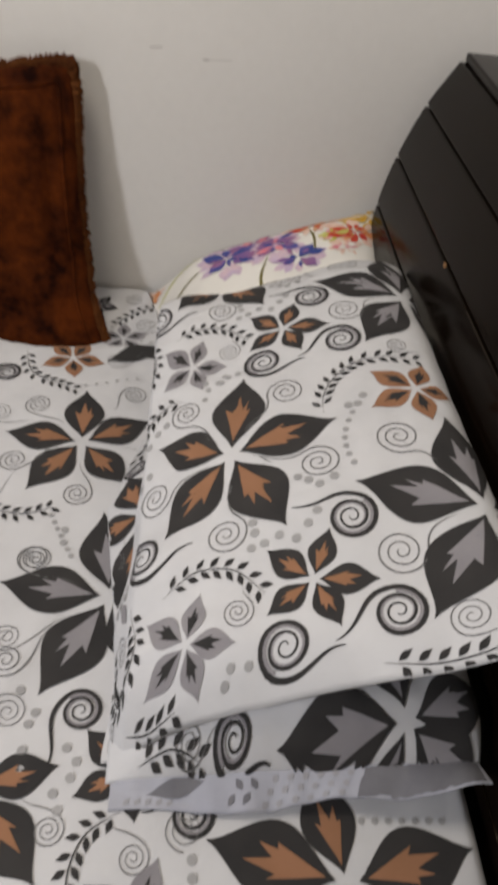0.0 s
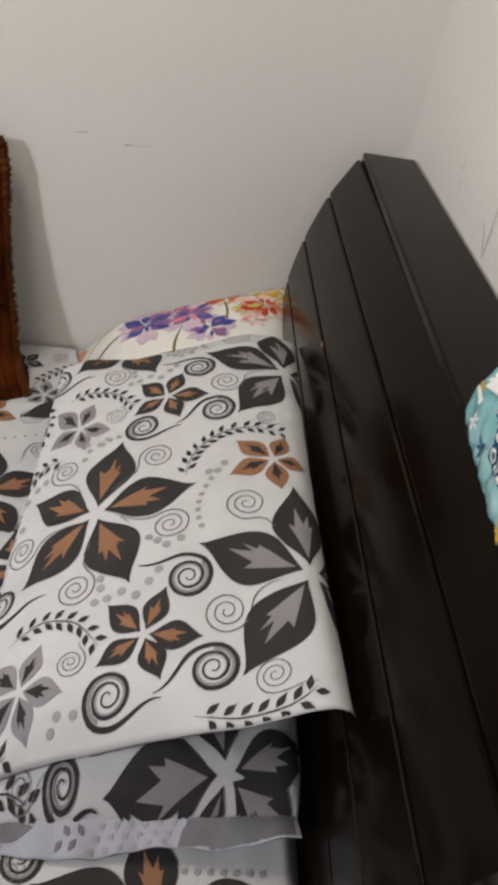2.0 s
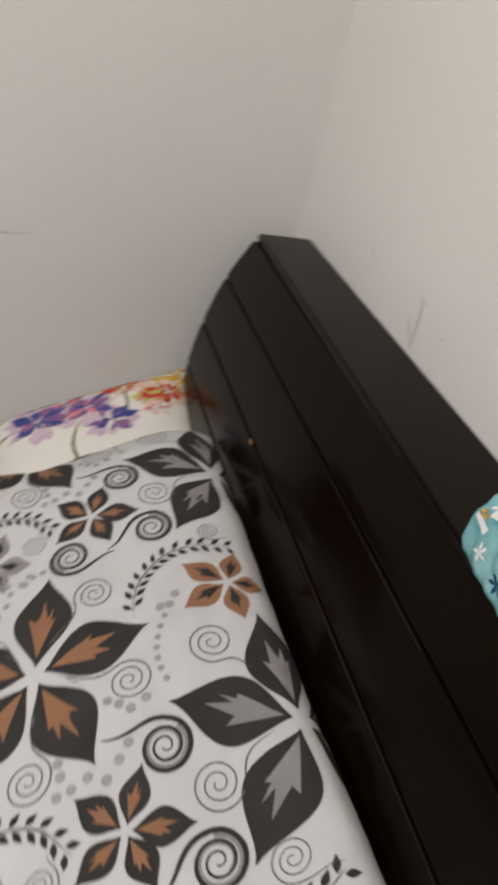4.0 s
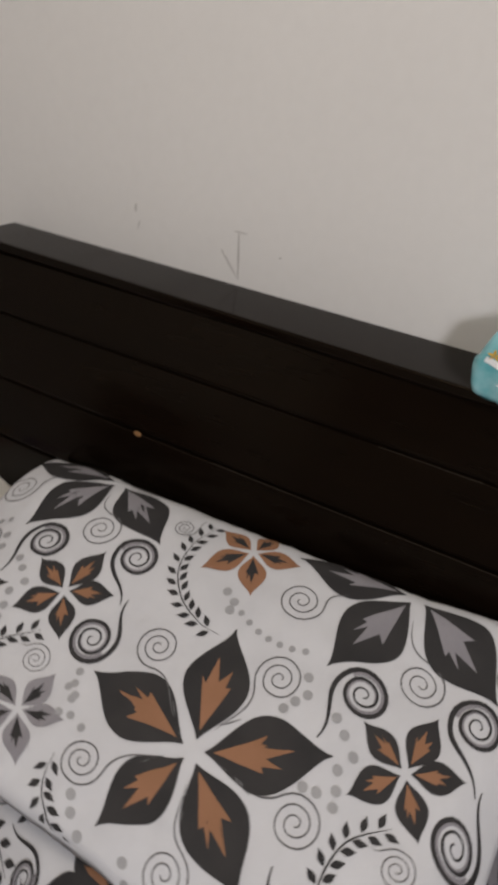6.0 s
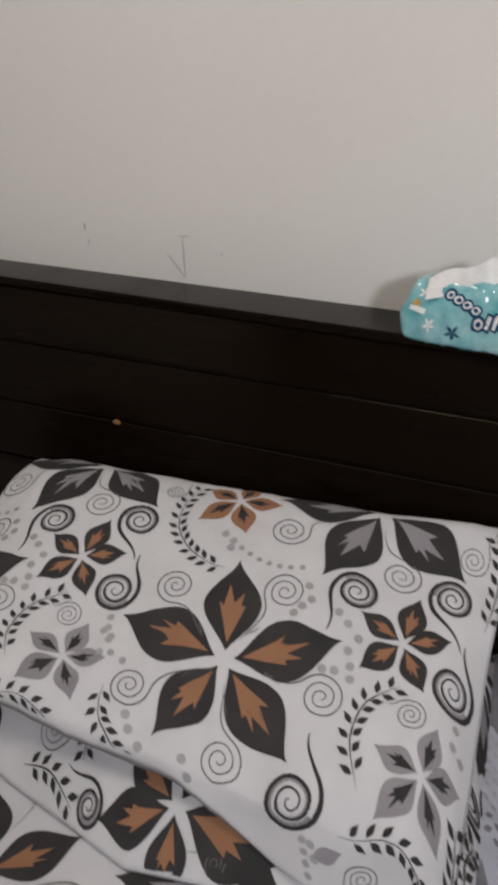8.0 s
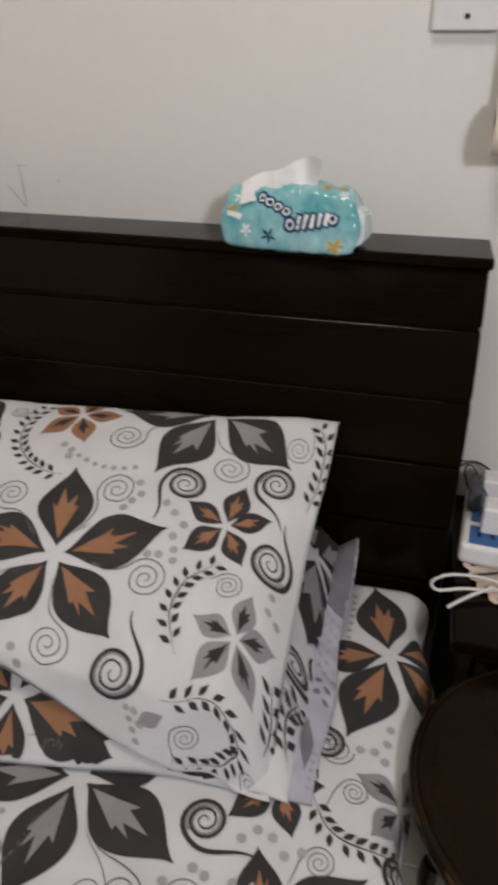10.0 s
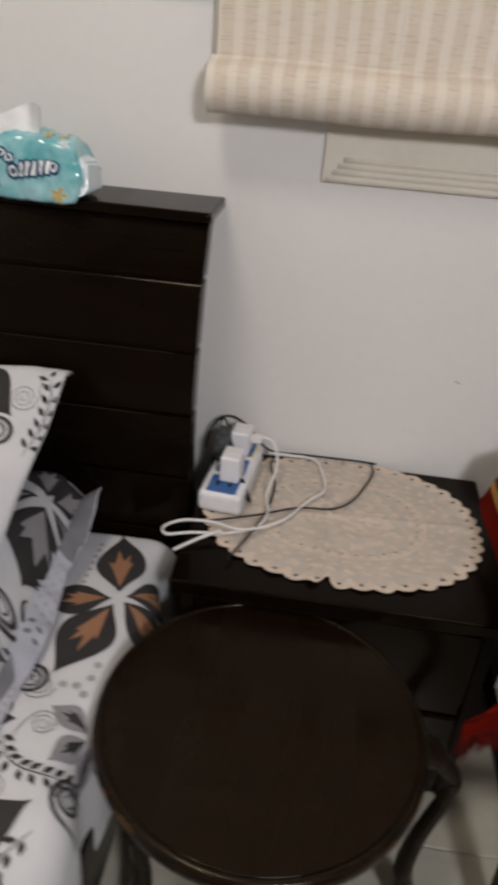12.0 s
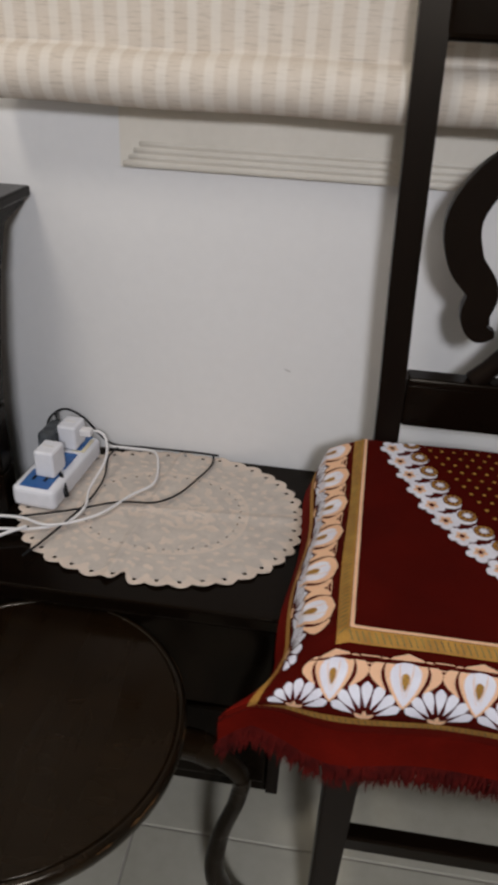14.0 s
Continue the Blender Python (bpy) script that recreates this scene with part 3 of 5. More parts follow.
def bed_sheet():
    us = spread(-1.162, -0.12, 120) + spread(-0.115, 0.15, 50)
    vs = spread(0.186, 0.95, 120) + spread(0.96, 2.1, 110)
    ob = part("bed_sheet", sheet_mesh("bed_sheet", bed_place, us, vs, CLOTH), None)
    tagged(ob, "white cotton bed sheet printed with charcoal and brown flowers", "bed sheet")
    p = Print(bed_place, 0.0015, limits=(-1.16, 0.14, 0.19, 2.09))
    # the repeat goes on towards the foot of the bed
    for i in range(4):
        for j in range(3):
            x, y = -1.05 + 0.4 * i - 0.12 * (j % 2), 1.02 + 0.40 * j
            p.star((x, y), 0.135, 0.3 + j, INK, BROWN if (i + j) % 2 else GREY)
            p.star((x + 0.2, y + 0.06), 0.06, 0.8, GREY if j % 2 else INK, INK if j % 2 else BROWN)
            p.spiral((x + 0.13, y + 0.17), 0.025, (x + 0.19, y + 0.20), True)
            p.spiral((x - 0.03, y + 0.19), 0.02, (x + 0.02, y + 0.15), False)
            p.spiral((x + 0.24, y + 0.18), 0.02, (x + 0.21, y + 0.12), False)
            p.sprig([(x + 0.02, y + 0.27), (x + 0.07, y + 0.23), (x + 0.12, y + 0.25)])
            p.sprig([(x + 0.27, y + 0.02), (x + 0.29, y - 0.04), (x + 0.25, y - 0.09)])
    # large brown-hearted flower at the mattress edge
    p.flower((-0.062, 0.340), [(-0.093, 0.208), (-0.168, 0.366), (-0.102, 0.476), (0.045, 0.285), (0.038, 0.405)], INK, BROWN, 0.56)
    p.flower((-0.374, 0.598), [(-0.508, 0.62), (-0.39, 0.735), (-0.245, 0.662), (-0.275, 0.54), (-0.43, 0.5)], INK, GREY)
    p.flower((-0.162, 0.556), [(-0.115, 0.546), (-0.139, 0.61), (-0.208, 0.604), (-0.2, 0.54), (-0.14, 0.51)], INK, BROWN)
    p.flower((-0.03, 0.54), [(-0.086, 0.521), (-0.064, 0.588), (0.0, 0.6), (0.03, 0.54), (-0.01, 0.48)], GREY, INK)
    p.flower((-0.148, 0.71), [(-0.17, 0.626), (-0.062, 0.632), (-0.03, 0.74), (-0.12, 0.83), (-0.25, 0.77)], INK, BROWN)
    p.flower((-0.643, 0.669), [(-0.761, 0.676), (-0.702, 0.569), (-0.562, 0.594), (-0.544, 0.733), (-0.659, 0.784)], INK, BROWN)
    p.star((-0.846, 0.711), 0.055, 0.5, BROWN, INK)
    p.star((-0.985, 0.64), 0.05, 1.0, GREY, INK)
    p.star((-0.43, 0.86), 0.06, 0.2, INK, BROWN)
    p.star((-0.70, 0.90), 0.055, 0.6, GREY, INK)
    p.petal((-0.905, 0.555), (-0.845, 0.655), 0.4, INK)
    p.petal((-0.90, 0.50), (-0.86, 0.60), 0.4, INK)
    p.petal((-0.30, 0.90), (-0.22, 0.76), 0.6, INK)
    p.spiral((-0.228, 0.613), 0.024, (-0.165, 0.64), True)
    p.spiral((-0.123, 0.49), 0.023, (-0.125, 0.54), True)
    p.spiral((-0.085, 0.545), 0.016, (-0.12, 0.58), False)
    p.spiral((-0.026, 0.615), 0.022, (0.01, 0.655), True)
    p.spiral((-0.226, 0.69), 0.02, (-0.19, 0.73), False)
    p.spiral((-0.314, 0.71), 0.019, (-0.345, 0.645), False)
    p.spiral((-0.109, 0.628), 0.016, (-0.14, 0.66), False)
    p.spiral((-0.11, 0.497), 0.02, None, False)
    p.spiral((-0.428, 0.696), 0.022, (-0.39, 0.64), False)
    p.spiral((-0.293, 0.75), 0.019, (-0.33, 0.70), False)
    p.spiral((-0.85, 0.635), 0.02, (-0.88, 0.59), False)
    p.spiral((-0.80, 0.81), 0.022, (-0.76, 0.84), True)
    p.spiral((-0.57, 0.545), 0.014, (-0.60, 0.58), True)
    p.spiral((-0.53, 0.79), 0.018, (-0.58, 0.75), False)
    p.spiral((-0.70, 0.80), 0.02, (-0.68, 0.74), False)
    p.spiral((-0.61, 0.52), 0.018, (-0.64, 0.61), False)
    p.star((-1.09, 0.70), 0.042, 0.4, INK, GREY)
    p.sprig([(-1.12, 0.76), (-1.08, 0.78), (-1.04, 0.82)])
    p.spiral((-0.985, 0.68), 0.02, (-0.96, 0.64))
    p.spiral((-1.12, 0.63), 0.018, (-1.10, 0.60))
    for k in range(6):
        p.dot(-1.03 + 0.012 * k, 0.66 + 0.006 * math.sin(k), 0.0036)
    p.spiral((-1.03, 0.60), 0.02, (-1.0, 0.56), False)
    p.spiral((-0.96, 0.575), 0.018, (-0.93, 0.60), False)
    p.spiral((0.035, 0.515), 0.015, (0.0, 0.47), False)
    p.sprig([(-0.126, 0.56), (-0.105, 0.592), (-0.068, 0.604), (-0.02, 0.596)])
    p.sprig([(-0.862, 0.79), (-0.80, 0.768), (-0.765, 0.70)])
    p.sprig([(-0.51, 0.78), (-0.50, 0.73), (-0.515, 0.69)])
    p.sprig([(-1.10, 0.57), (-1.075, 0.62), (-1.03, 0.66)])
    p.sprig([(-1.0, 0.50), (-0.97, 0.535), (-0.92, 0.545)])
    p.sprig([(-0.05, 0.66), (-0.07, 0.70), (-0.05, 0.76)])
    p.sprig([(-0.34, 0.80), (-0.30, 0.83), (-0.25, 0.82)])
    for k in range(7):
        p.dot(-0.50 + 0.011 * k, 0.69 - 0.006 * k, 0.0036)
        p.dot(-0.805 + 0.006 * k, 0.60 + 0.016 * k, 0.0026)
        p.dot(-0.26 + 0.012 * k, 0.74 + 0.006 * math.sin(k), 0.004)
        p.dot(-0.118, 0.235 + 0.014 * k, 0.0035)
        p.dot(-1.0 + 0.012 * k, 0.60 + 0.003 * k, 0.003)
    for a, c in ((-0.053, 0.455), (-0.055, 0.475), (-0.068, 0.488), (-0.084, 0.489), (-0.056, 0.499), (-0.188, 0.622), (-0.174, 0.610), (-0.158, 0.614), (-0.143, 0.629),
                 (-0.127, 0.622), (-0.226, 0.661), (-0.213, 0.666), (-0.250, 0.681), (-0.456, 0.667), (-0.477, 0.668), (-0.185, 0.667), (-0.165, 0.665)):
        p.dot(a, c, 0.0050)
    # thin curls that fill the ground between the flowers near the wall side
    for a, c, e, f in ((-0.540, 0.662, -0.60, 0.665), (-0.760, 0.60, -0.72, 0.63), (-0.60, 0.76, -0.635, 0.70), (-0.72, 0.745, -0.68, 0.70), (-0.429, 0.70, -0.39, 0.64), (-0.284, 0.704, -0.33, 0.66)):
        p.spiral((a, c), 0.021, (e, f), False)
    p.link(ob, "charcoal, brown and grey floral print")


bed_sheet()

# ---- pillows ----
TOP_D = (0.185, 0.192, 0.205, 0.225, 0.26, 0.30, 0.34, 0.40, 0.46, 0.52, 0.57, 0.61, 0.635)
TOP_Z = (0.632, 0.645, 0.655, 0.661, 0.662, 0.655, 0.644, 0.625, 0.600, 0.563, 0.520, 0.465, 0.425)
PX0, PX1 = -0.852, -0.164
_d = [0.17 + 0.49 * i / 500 for i in range(501)]
_w = [0.0]
for _i in range(500):
    _w.append(_w[-1] + math.hypot(_d[_i + 1] - _d[_i], curve_value(TOP_D, TOP_Z, _d[_i + 1]) - curve_value(TOP_D, TOP_Z, _d[_i])))
# cloth lengths start from the back edge of the case
W_TOP = float(np.interp(0.26, _d, _w)) - 0.099


W_LIP = float(np.interp(0.562, _d, _w)) - W_TOP


def lip(u):
    """How far the case hangs below the front crease."""
    return 0.010 + 0.068 * step(-0.48, -0.30, u)


def top_place(u, w):
    over = max(0.0, w - W_LIP)
    d = float(np.interp(min(w, W_LIP) + W_TOP, _w, _d))
    z = curve_value(TOP_D, TOP_Z, d)
    right, left = max(0.0, (u - (PX1 - 0.075)) / 0.075), max(0.0, (PX0 + 0.10 - u) / 0.10)
    fall = max(0.0, d - 0.192)
    z -= right ** 2 * fall * 0.22 + left ** 2 * (0.007 + fall * 0.17)
    z += 0.055 * (u + 0.60) * step(0.29, 0.19, d)
    z -= 0.013 * step(-0.40, -0.24, u) * step(0.20, 0.30, d) * step(0.52, 0.42, d)
    z += 0.13 * (-0.40 - u) * step(0.44, 0.57, d) * (1 if u < -0.40 else 0.55)
    z += wrinkle(u, d, 0.13, 0.006, 7) + wrinkle(u, d * 0.6, 0.05, 0.0022 + 0.004 * step(0.42, 0.55, d), 9) + wrinkle(u * 1.4, d, 0.022, 0.0012 + 0.0014 * step(0.44, 0.56, d), 17)
    # slack creases that run in from the drooping corner
    z += 0.0022 * math.sin((u * 0.8 - d) * 75) * step(0.42, 0.58, d) * step(-0.5, -0.25, u)
    pinch = 0.012 * (math.sin(math.pi * min(max((u - PX0) / (PX1 - PX0), 0), 1)) ** 0.6)
    y = -d - pinch * step(0.24, 0.19, d) * 0.6
    # the front face below the crease, creased and turned slightly under
    y -= over * 0.25 - 0.003 * math.sin(u * 46) * min(over / 0.03, 1)
    z -= over * 0.95
    # the seam is drawn in where the filling pulls the case tight
    x = u - 0.009 * min(right, 1.0) ** 1.5 * step(0.22, 0.38, d) * step(0.60, 0.52, d)
    return Vector((x, y, max(z, BED_Z + 0.012)))


def top_under(u, w):
    p = top_place(u, w)
    a = (u - PX0) / (PX1 - PX0)
    d = (-p.y - 0.19) / 0.40
    bulge = max(0.0, math.sin(math.pi * min(max(a, 0), 1))) ** 0.5 * max(0.0, math.sin(math.pi * min(max(d, 0), 1))) ** 1.3
    return Vector((p.x, p.y, max(BED_Z + 0.01, p.z - 0.006 - 0.085 * bulge)))




def w_end(u):
    return W_LIP + lip(u)


W_START = float(np.interp(0.189, _d, _w)) - W_TOP


def top_pillow():
    ob = part("pillow", sheet_mesh("pillow", lambda u, k: top_place(u, W_START + k * (w_end(u) - W_START)), spread(PX0, PX1, 118), spread(0, 1, 90), CLOTH,
                                            lambda u, k: top_under(u, W_START + k * (w_end(u) - W_START))), None)
    tagged(ob, "plump white pillow in a floral printed case, stacked on another", "pillow", "bed pillows")
    p = Print(top_place, limits=(PX0 + 0.002, PX1 - 0.001, W_START + 0.003, lambda u: w_end(u) - 0.003))
    for dx, dy in ((0, 0), (-0.4, 0.005)):
        p.flower((-0.268 + dx, 0.230 + dy), [(-0.32 + dx, 0.210 + dy), (-0.258 + dx, 0.167 + dy), (-0.215 + dx, 0.208 + dy), (-0.237 + dx, 0.278 + dy), (-0.308 + dx, 0.275 + dy)], INK, BROWN)
        p.flower((-0.225 + dx, 0.362 + dy), [(-0.276 + dx, 0.347 + dy), (-0.216 + dx, 0.309 + dy), (-0.178 + dx, 0.345 + dy), (-0.194 + dx, 0.408 + dy), (-0.263 + dx, 0.411 + dy)], GREY, INK)
        p.flower((-0.322 + dx, 0.052 + dy), [(-0.374 + dx, 0.178 + dy), (-0.21 + dx, 0.127 + dy), (-0.46 + dx, 0.065 + dy), (-0.36 + dx, -0.07 + dy), (-0.23 + dx, -0.05 + dy)], INK, GREY)
        p.spiral((-0.285 + dx, 0.144 + dy), 0.026, (-0.316 + dx, 0.085 + dy), False, (-0.322 + dx, 0.052 + dy))
        p.spiral((-0.33 + dx, 0.187 + dy), 0.026, (-0.352 + dx, 0.246 + dy), True)
        p.spiral((-0.222 + dx, 0.156 + dy), 0.026, (-0.203 + dx, 0.214 + dy), True)
        p.spiral((-0.206 + dx, 0.260 + dy), 0.026, (-0.198 + dx, 0.205 + dy), True)
        p.sprig([(-0.284 + dx, 0.392 + dy), (-0.300 + dx, 0.352 + dy), (-0.292 + dx, 0.308 + dy), (-0.262 + dx, 0.278 + dy)])
        p.spiral((-0.246 + dx, 0.307 + dy), 0.017, (-0.272 + dx, 0.30 + dy), False)
        p.spiral((-0.343 + dx, 0.426 + dy), 0.028, (-0.340 + dx, 0.358 + dy), True)
        p.sprig([(-0.291 + dx, 0.437 + dy), (-0.251 + dx, 0.425 + dy), (-0.219 + dx, 0.434 + dy), (-0.205 + dx, 0.456 + dy), (-0.212 + dx, 0.478 + dy), (-0.228 + dx, 0.50 + dy), (-0.262 + dx, 0.506 + dy)])
        p.spiral((-0.262 + dx, 0.472 + dy), 0.017, (-0.275 + dx, 0.507 + dy), False)
        p.spiral((-0.186 + dx, 0.482 + dy), 0.014, (-0.20 + dx, 0.505 + dy), False)
        p.petal((-0.315 + dx, 0.475 + dy), (-0.285 + dx, 0.452 + dy), 0.5, GREY)
        for k in range(4):
            p.dot(-0.325 + 0.004 * k + dx, 0.46 + 0.012 * k + dy, 0.004)
        # two loose trails of dots between the large and the small flower
        for a, c in ((-0.343, 0.221), (-0.330, 0.231), (-0.315, 0.244), (-0.323, 0.261), (-0.345, 0.289), (-0.332, 0.287), (-0.317, 0.277), (-0.314, 0.291), (-0.385, 0.226), (-0.392, 0.237), (-0.377, 0.215), (-0.384, 0.199)):
            p.dot(a + dx, c + dy, 0.0050)
        for a, c in ((-0.195, 0.295), (-0.196, 0.313), (-0.184, 0.318), (-0.316, 0.461), (-0.310, 0.474), (-0.592, 0.313), (-0.585, 0.328), (-0.588, 0.346), (-0.576, 0.342), (-0.559, 0.347)):
            p.dot(a + dx, c + dy, 0.0044)
        heart = (-0.45 + dx, 0.312 + dy)
        p.flower(heart, [(a + dx, c + dy) for a, c in ((-0.475, 0.184), (-0.331, 0.253), (-0.355, 0.395), (-0.498, 0.414), (-0.583, 0.292))], INK, BROWN)
        for a, c, r, e, f in ((-0.537, 0.240, 0.024, -0.477, 0.298), (-0.409, 0.213, 0.025, -0.441, 0.285), (-0.338, 0.319, 0.025, -0.419, 0.310),
                              (-0.54, 0.373, 0.024, -0.472, 0.329), (-0.422, 0.413, 0.024, -0.440, 0.340)):
            p.spiral((a + dx, c + dy), r, (e + dx, f + dy), False, heart)
            p.stroke([(e + dx + 0.10 * (a - e), f + dy + 0.10 * (c - f)), (e + dx + 0.35 * (a - e) + 0.006, f + dy + 0.35 * (c - f) + 0.004)], 0.0013, STROKE)
        p.flower((-0.509 + dx, 0.088 + dy), [(a + dx, c + dy) for a, c in ((-0.56, 0.068), (-0.497, 0.038), (-0.452, 0.08), (-0.482, 0.144), (-0.552, 0.135))], BROWN, INK)
        p.spiral((-0.430 + dx, 0.123 + dy), 0.026, (-0.388 + dx, 0.09 + dy), False, (-0.322 + dx, 0.052 + dy))
        p.spiral((-0.601 + dx, 0.092 + dy), 0.014, (-0.585 + dx, 0.064 + dy))
        p.sprig([(a + dx, c + dy) for a, c in ((-0.489, 0.198), (-0.515, 0.196), (-0.545, 0.182), (-0.571, 0.152), (-0.578, 0.114), (-0.57, 0.07))])
        p.sprig([(a + dx, c + dy) for a, c in ((-0.568, 0.380), (-0.561, 0.413), (-0.541, 0.434), (-0.523, 0.448), (-0.503, 0.453))])
        for k in range(9):
            p.dot(-0.507 + 0.0135 * k + dx, 0.150 + 0.031 * math.sin(k * 0.27) + dy, 0.0052 if k < 2 else 0.0036)
        for a, c in ((-0.493, 0.169), (-0.532, 0.404), (-0.524, 0.417), (-0.508, 0.43), (-0.46, 0.425), (-0.45, 0.44)):
            p.dot(a + dx, c + dy, 0.0052)
    p.spiral((-0.206, 0.098), 0.018, (-0.19, 0.06))
    p.sprig([(-0.178, 0.172), (-0.172, 0.128), (-0.174, 0.085), (-0.186, 0.062)])
    p.sprig([(-0.178, 0.43), (-0.172, 0.40), (-0.177, 0.37)])
    p.link(ob, "charcoal, brown and grey floral print")


top_pillow()

LOW_D = (0.205, 0.215, 0.24, 0.30, 0.40, 0.50, 0.56, 0.60, 0.622)
LOW_Z = (0.505, 0.515, 0.523, 0.530, 0.527, 0.505, 0.480, 0.450, 0.428)
LX0, LX1 = -0.885, -0.150


def low_place(u, d):
    z = curve_value(LOW_D, LOW_Z, d)
    right = min(max(0.0, (u - (LX1 - 0.05)) / 0.05), 1.0)
    left = max(0.0, (LX0 + 0.05 - u) / 0.05)
    end = 0.578 + 0.16 * max(0.0, -0.27 - u) - 0.42 * max(0.0, -0.50 - u)
    front = 0.206 + (d - 0.206) * (min(end, 0.625) - 0.206) / 0.415
    rim = 0.478 - 0.14 * max(0.0, d - 0.22)
    z -= right ** 2.2 * max(0.0, z - rim) + left ** 2 * max(0.0, z - 0.44)
    z += wrinkle(u, d, 0.07, 0.007, 13) + wrinkle(u * 0.7, d, 0.03, 0.0030, 15)
    return Vector((u, -front, max(z, BED_Z + 0.004)))


def low_under(u, d):
    p = low_place(u, d)
    return Vector((p.x, p.y, max(BED_Z + 0.003, p.z - 0.09)))


def hem_place(u, d):
    """The open hem beyond the pillow: a limp double flap that sags towards the sheet. u runs outwards."""
    p = low_place(LX1 - 0.002, d)
    t = u / 0.034
    z = p.z - 0.008 * t + 0.034 * t * step(0.30, 0.21, d) - 0.014 * t * step(0.25, 0.5, d)
    z += 0.004 * t * math.sin(d * 55) + 0.002 * t * math.sin(d * 140)
    return Vector((p.x + u * (0.82 + 0.1 * math.sin(d * 30)), p.y, max(z, BED_Z + 0.006)))


def low_pillow():
    ob = part("pillow", sheet_mesh("pillow", low_place, spread(LX0, LX1, 170), spread(0.206, 0.621, 110), CLOTH, low_under), None)
    tagged(ob, "flattened white pillow in a floral case with a loose hem", "pillow", "bed pillows")
    us, vs = spread(0.0, 0.034, 8), spread(0.208, 0.615, 90)
    nu = len(us)
    verts = [hem_place(u, d) for d in vs for u in us]
    faces = [(j * nu + i, (j + 1) * nu + i, (j + 1) * nu + i + 1, j * nu + i + 1) for j in range(len(vs) - 1) for i in range(nu - 1)]
    n = len(verts)
    verts += [v - Vector((0, 0, 0.0025)) for v in verts]
    faces += [tuple(n + i for i in f[::-1]) for f in faces]
    rim = [j * nu + nu - 1 for j in range(len(vs))]
    faces += [(rim[j], rim[j + 1], n + rim[j + 1], n + rim[j]) for j in range(len(vs) - 1)]
    hem = part("hem", mesh_of("hem", verts, faces, FADED, None, True), None, ob, "pale reverse side of the pillowcase hem")
    q = Print(hem_place, 0.0012, (0.001, 0.033, 0.21, 0.61))
    q.petal((-0.012, 0.275), (0.05, 0.225), 0.9, INK_F)
    q.petal((-0.012, 0.285), (0.045, 0.30), 0.9, INK_F)
    q.petal((0.0, 0.335), (0.02, 0.28), 0.5, INK_F)
    q.petal((0.005, 0.31), (0.034, 0.345), 0.6, INK_F)
    q.grid([[(u, v + 0.10 * u) for u in spread(0.003, 0.032, 6)] for v in spread(0.212, 0.246, 8)], INK_F)
    q.grid([[(u, v - 0.35 * (u - 0.016)) for u in spread(0.002, 0.032, 6)] for v in spread(0.262, 0.290, 8)], INK_F)
    q.grid([[(u, v + 0.25 * (u - 0.016)) for u in spread(0.002, 0.030, 6)] for v in spread(0.300, 0.338, 8)], INK_F, 0.2)
    for k in range(18):
        q.dot(0.006 + 0.011 * (k % 3), 0.35 + 0.0055 * k, 0.0034, GREY_F)
    for k in range(4):
        q.petal((0.016, 0.452 + 0.008 * k), (0.016 + (0.012 if k % 2 else -0.012), 0.460 + 0.008 * k), 0.5, INK_F)
    q.petal((0.004, 0.505), (0.016, 0.575), 0.3, INK_F)
    for k in range(5):
        q.petal((0.02, 0.545 + 0.012 * k), (0.031, 0.551 + 0.012 * k), 0.5, GREY_F)
    q.link(hem, "faint reverse of the print")
    p = Print(low_place, 0.0018, (LX0 + 0.003, LX1 - 0.001, 0.21, 0.619))
    p.flower((-0.175, 0.297), [(-0.162, 0.435), (-0.10, 0.32), (-0.13, 0.20), (-0.21, 0.19), (-0.29, 0.33)], INK, GREY)
    p.spiral((-0.170, 0.482), 0.021, (-0.155, 0.440), True)
    p.sprig([(-0.16, 0.585), (-0.168, 0.55), (-0.16, 0.52)])
    p.spiral((-0.205, 0.455), 0.016, (-0.19, 0.42))
    p.flower((-0.464, 0.570), [(-0.545, 0.605), (-0.535, 0.53), (-0.43, 0.49), (-0.335, 0.597), (-0.455, 0.65)], INK, BROWN)
    p.star((-0.75, 0.55), 0.08, 0.5, INK, GREY)
    p.sprig([(-0.63, 0.50), (-0.60, 0.53), (-0.585, 0.57)])
    p.spiral((-0.635, 0.56), 0.02, (-0.60, 0.55))
    p.spiral((-0.80, 0.46), 0.022, (-0.77, 0.42), True)
    p.petal((-0.32, 0.602), (-0.21, 0.612), 0.3, INK)
    p.petal((-0.40, 0.60), (-0.34, 0.614), 0.5, INK)
    p.spiral((-0.56, 0.60), 0.017, (-0.60, 0.58), True)
    p.spiral((-0.41, 0.605), 0.012, (-0.44, 0.60), False)
    p.spiral((-0.17, 0.53), 0.016, (-0.18, 0.50), False)
    p.sprig([(-0.66, 0.60), (-0.62, 0.595), (-0.58, 0.61)])
    p.link(ob, "charcoal, brown and grey floral print")


low_pillow()


def soft_form(width, height, thick, n=40, power=2.6, ears=0.05):
    """A stuffed cushion in its own plane: x across, z up, y through."""
    def at(a, b, side):
        ca, cb = 1 - 2 * ears * (1 - abs(b) ** 2) * abs(a) ** 3, 1 - 2 * ears * (1 - abs(a) ** 2) * abs(b) ** 3
        puff = max(0.0, (1 - abs(a) ** power)) ** 0.55 * max(0.0, (1 - abs(b) ** power)) ** 0.55
        return Vector((a * width / 2 * ca, side * thick / 2 * puff, b * height / 2 * cb))
    return at


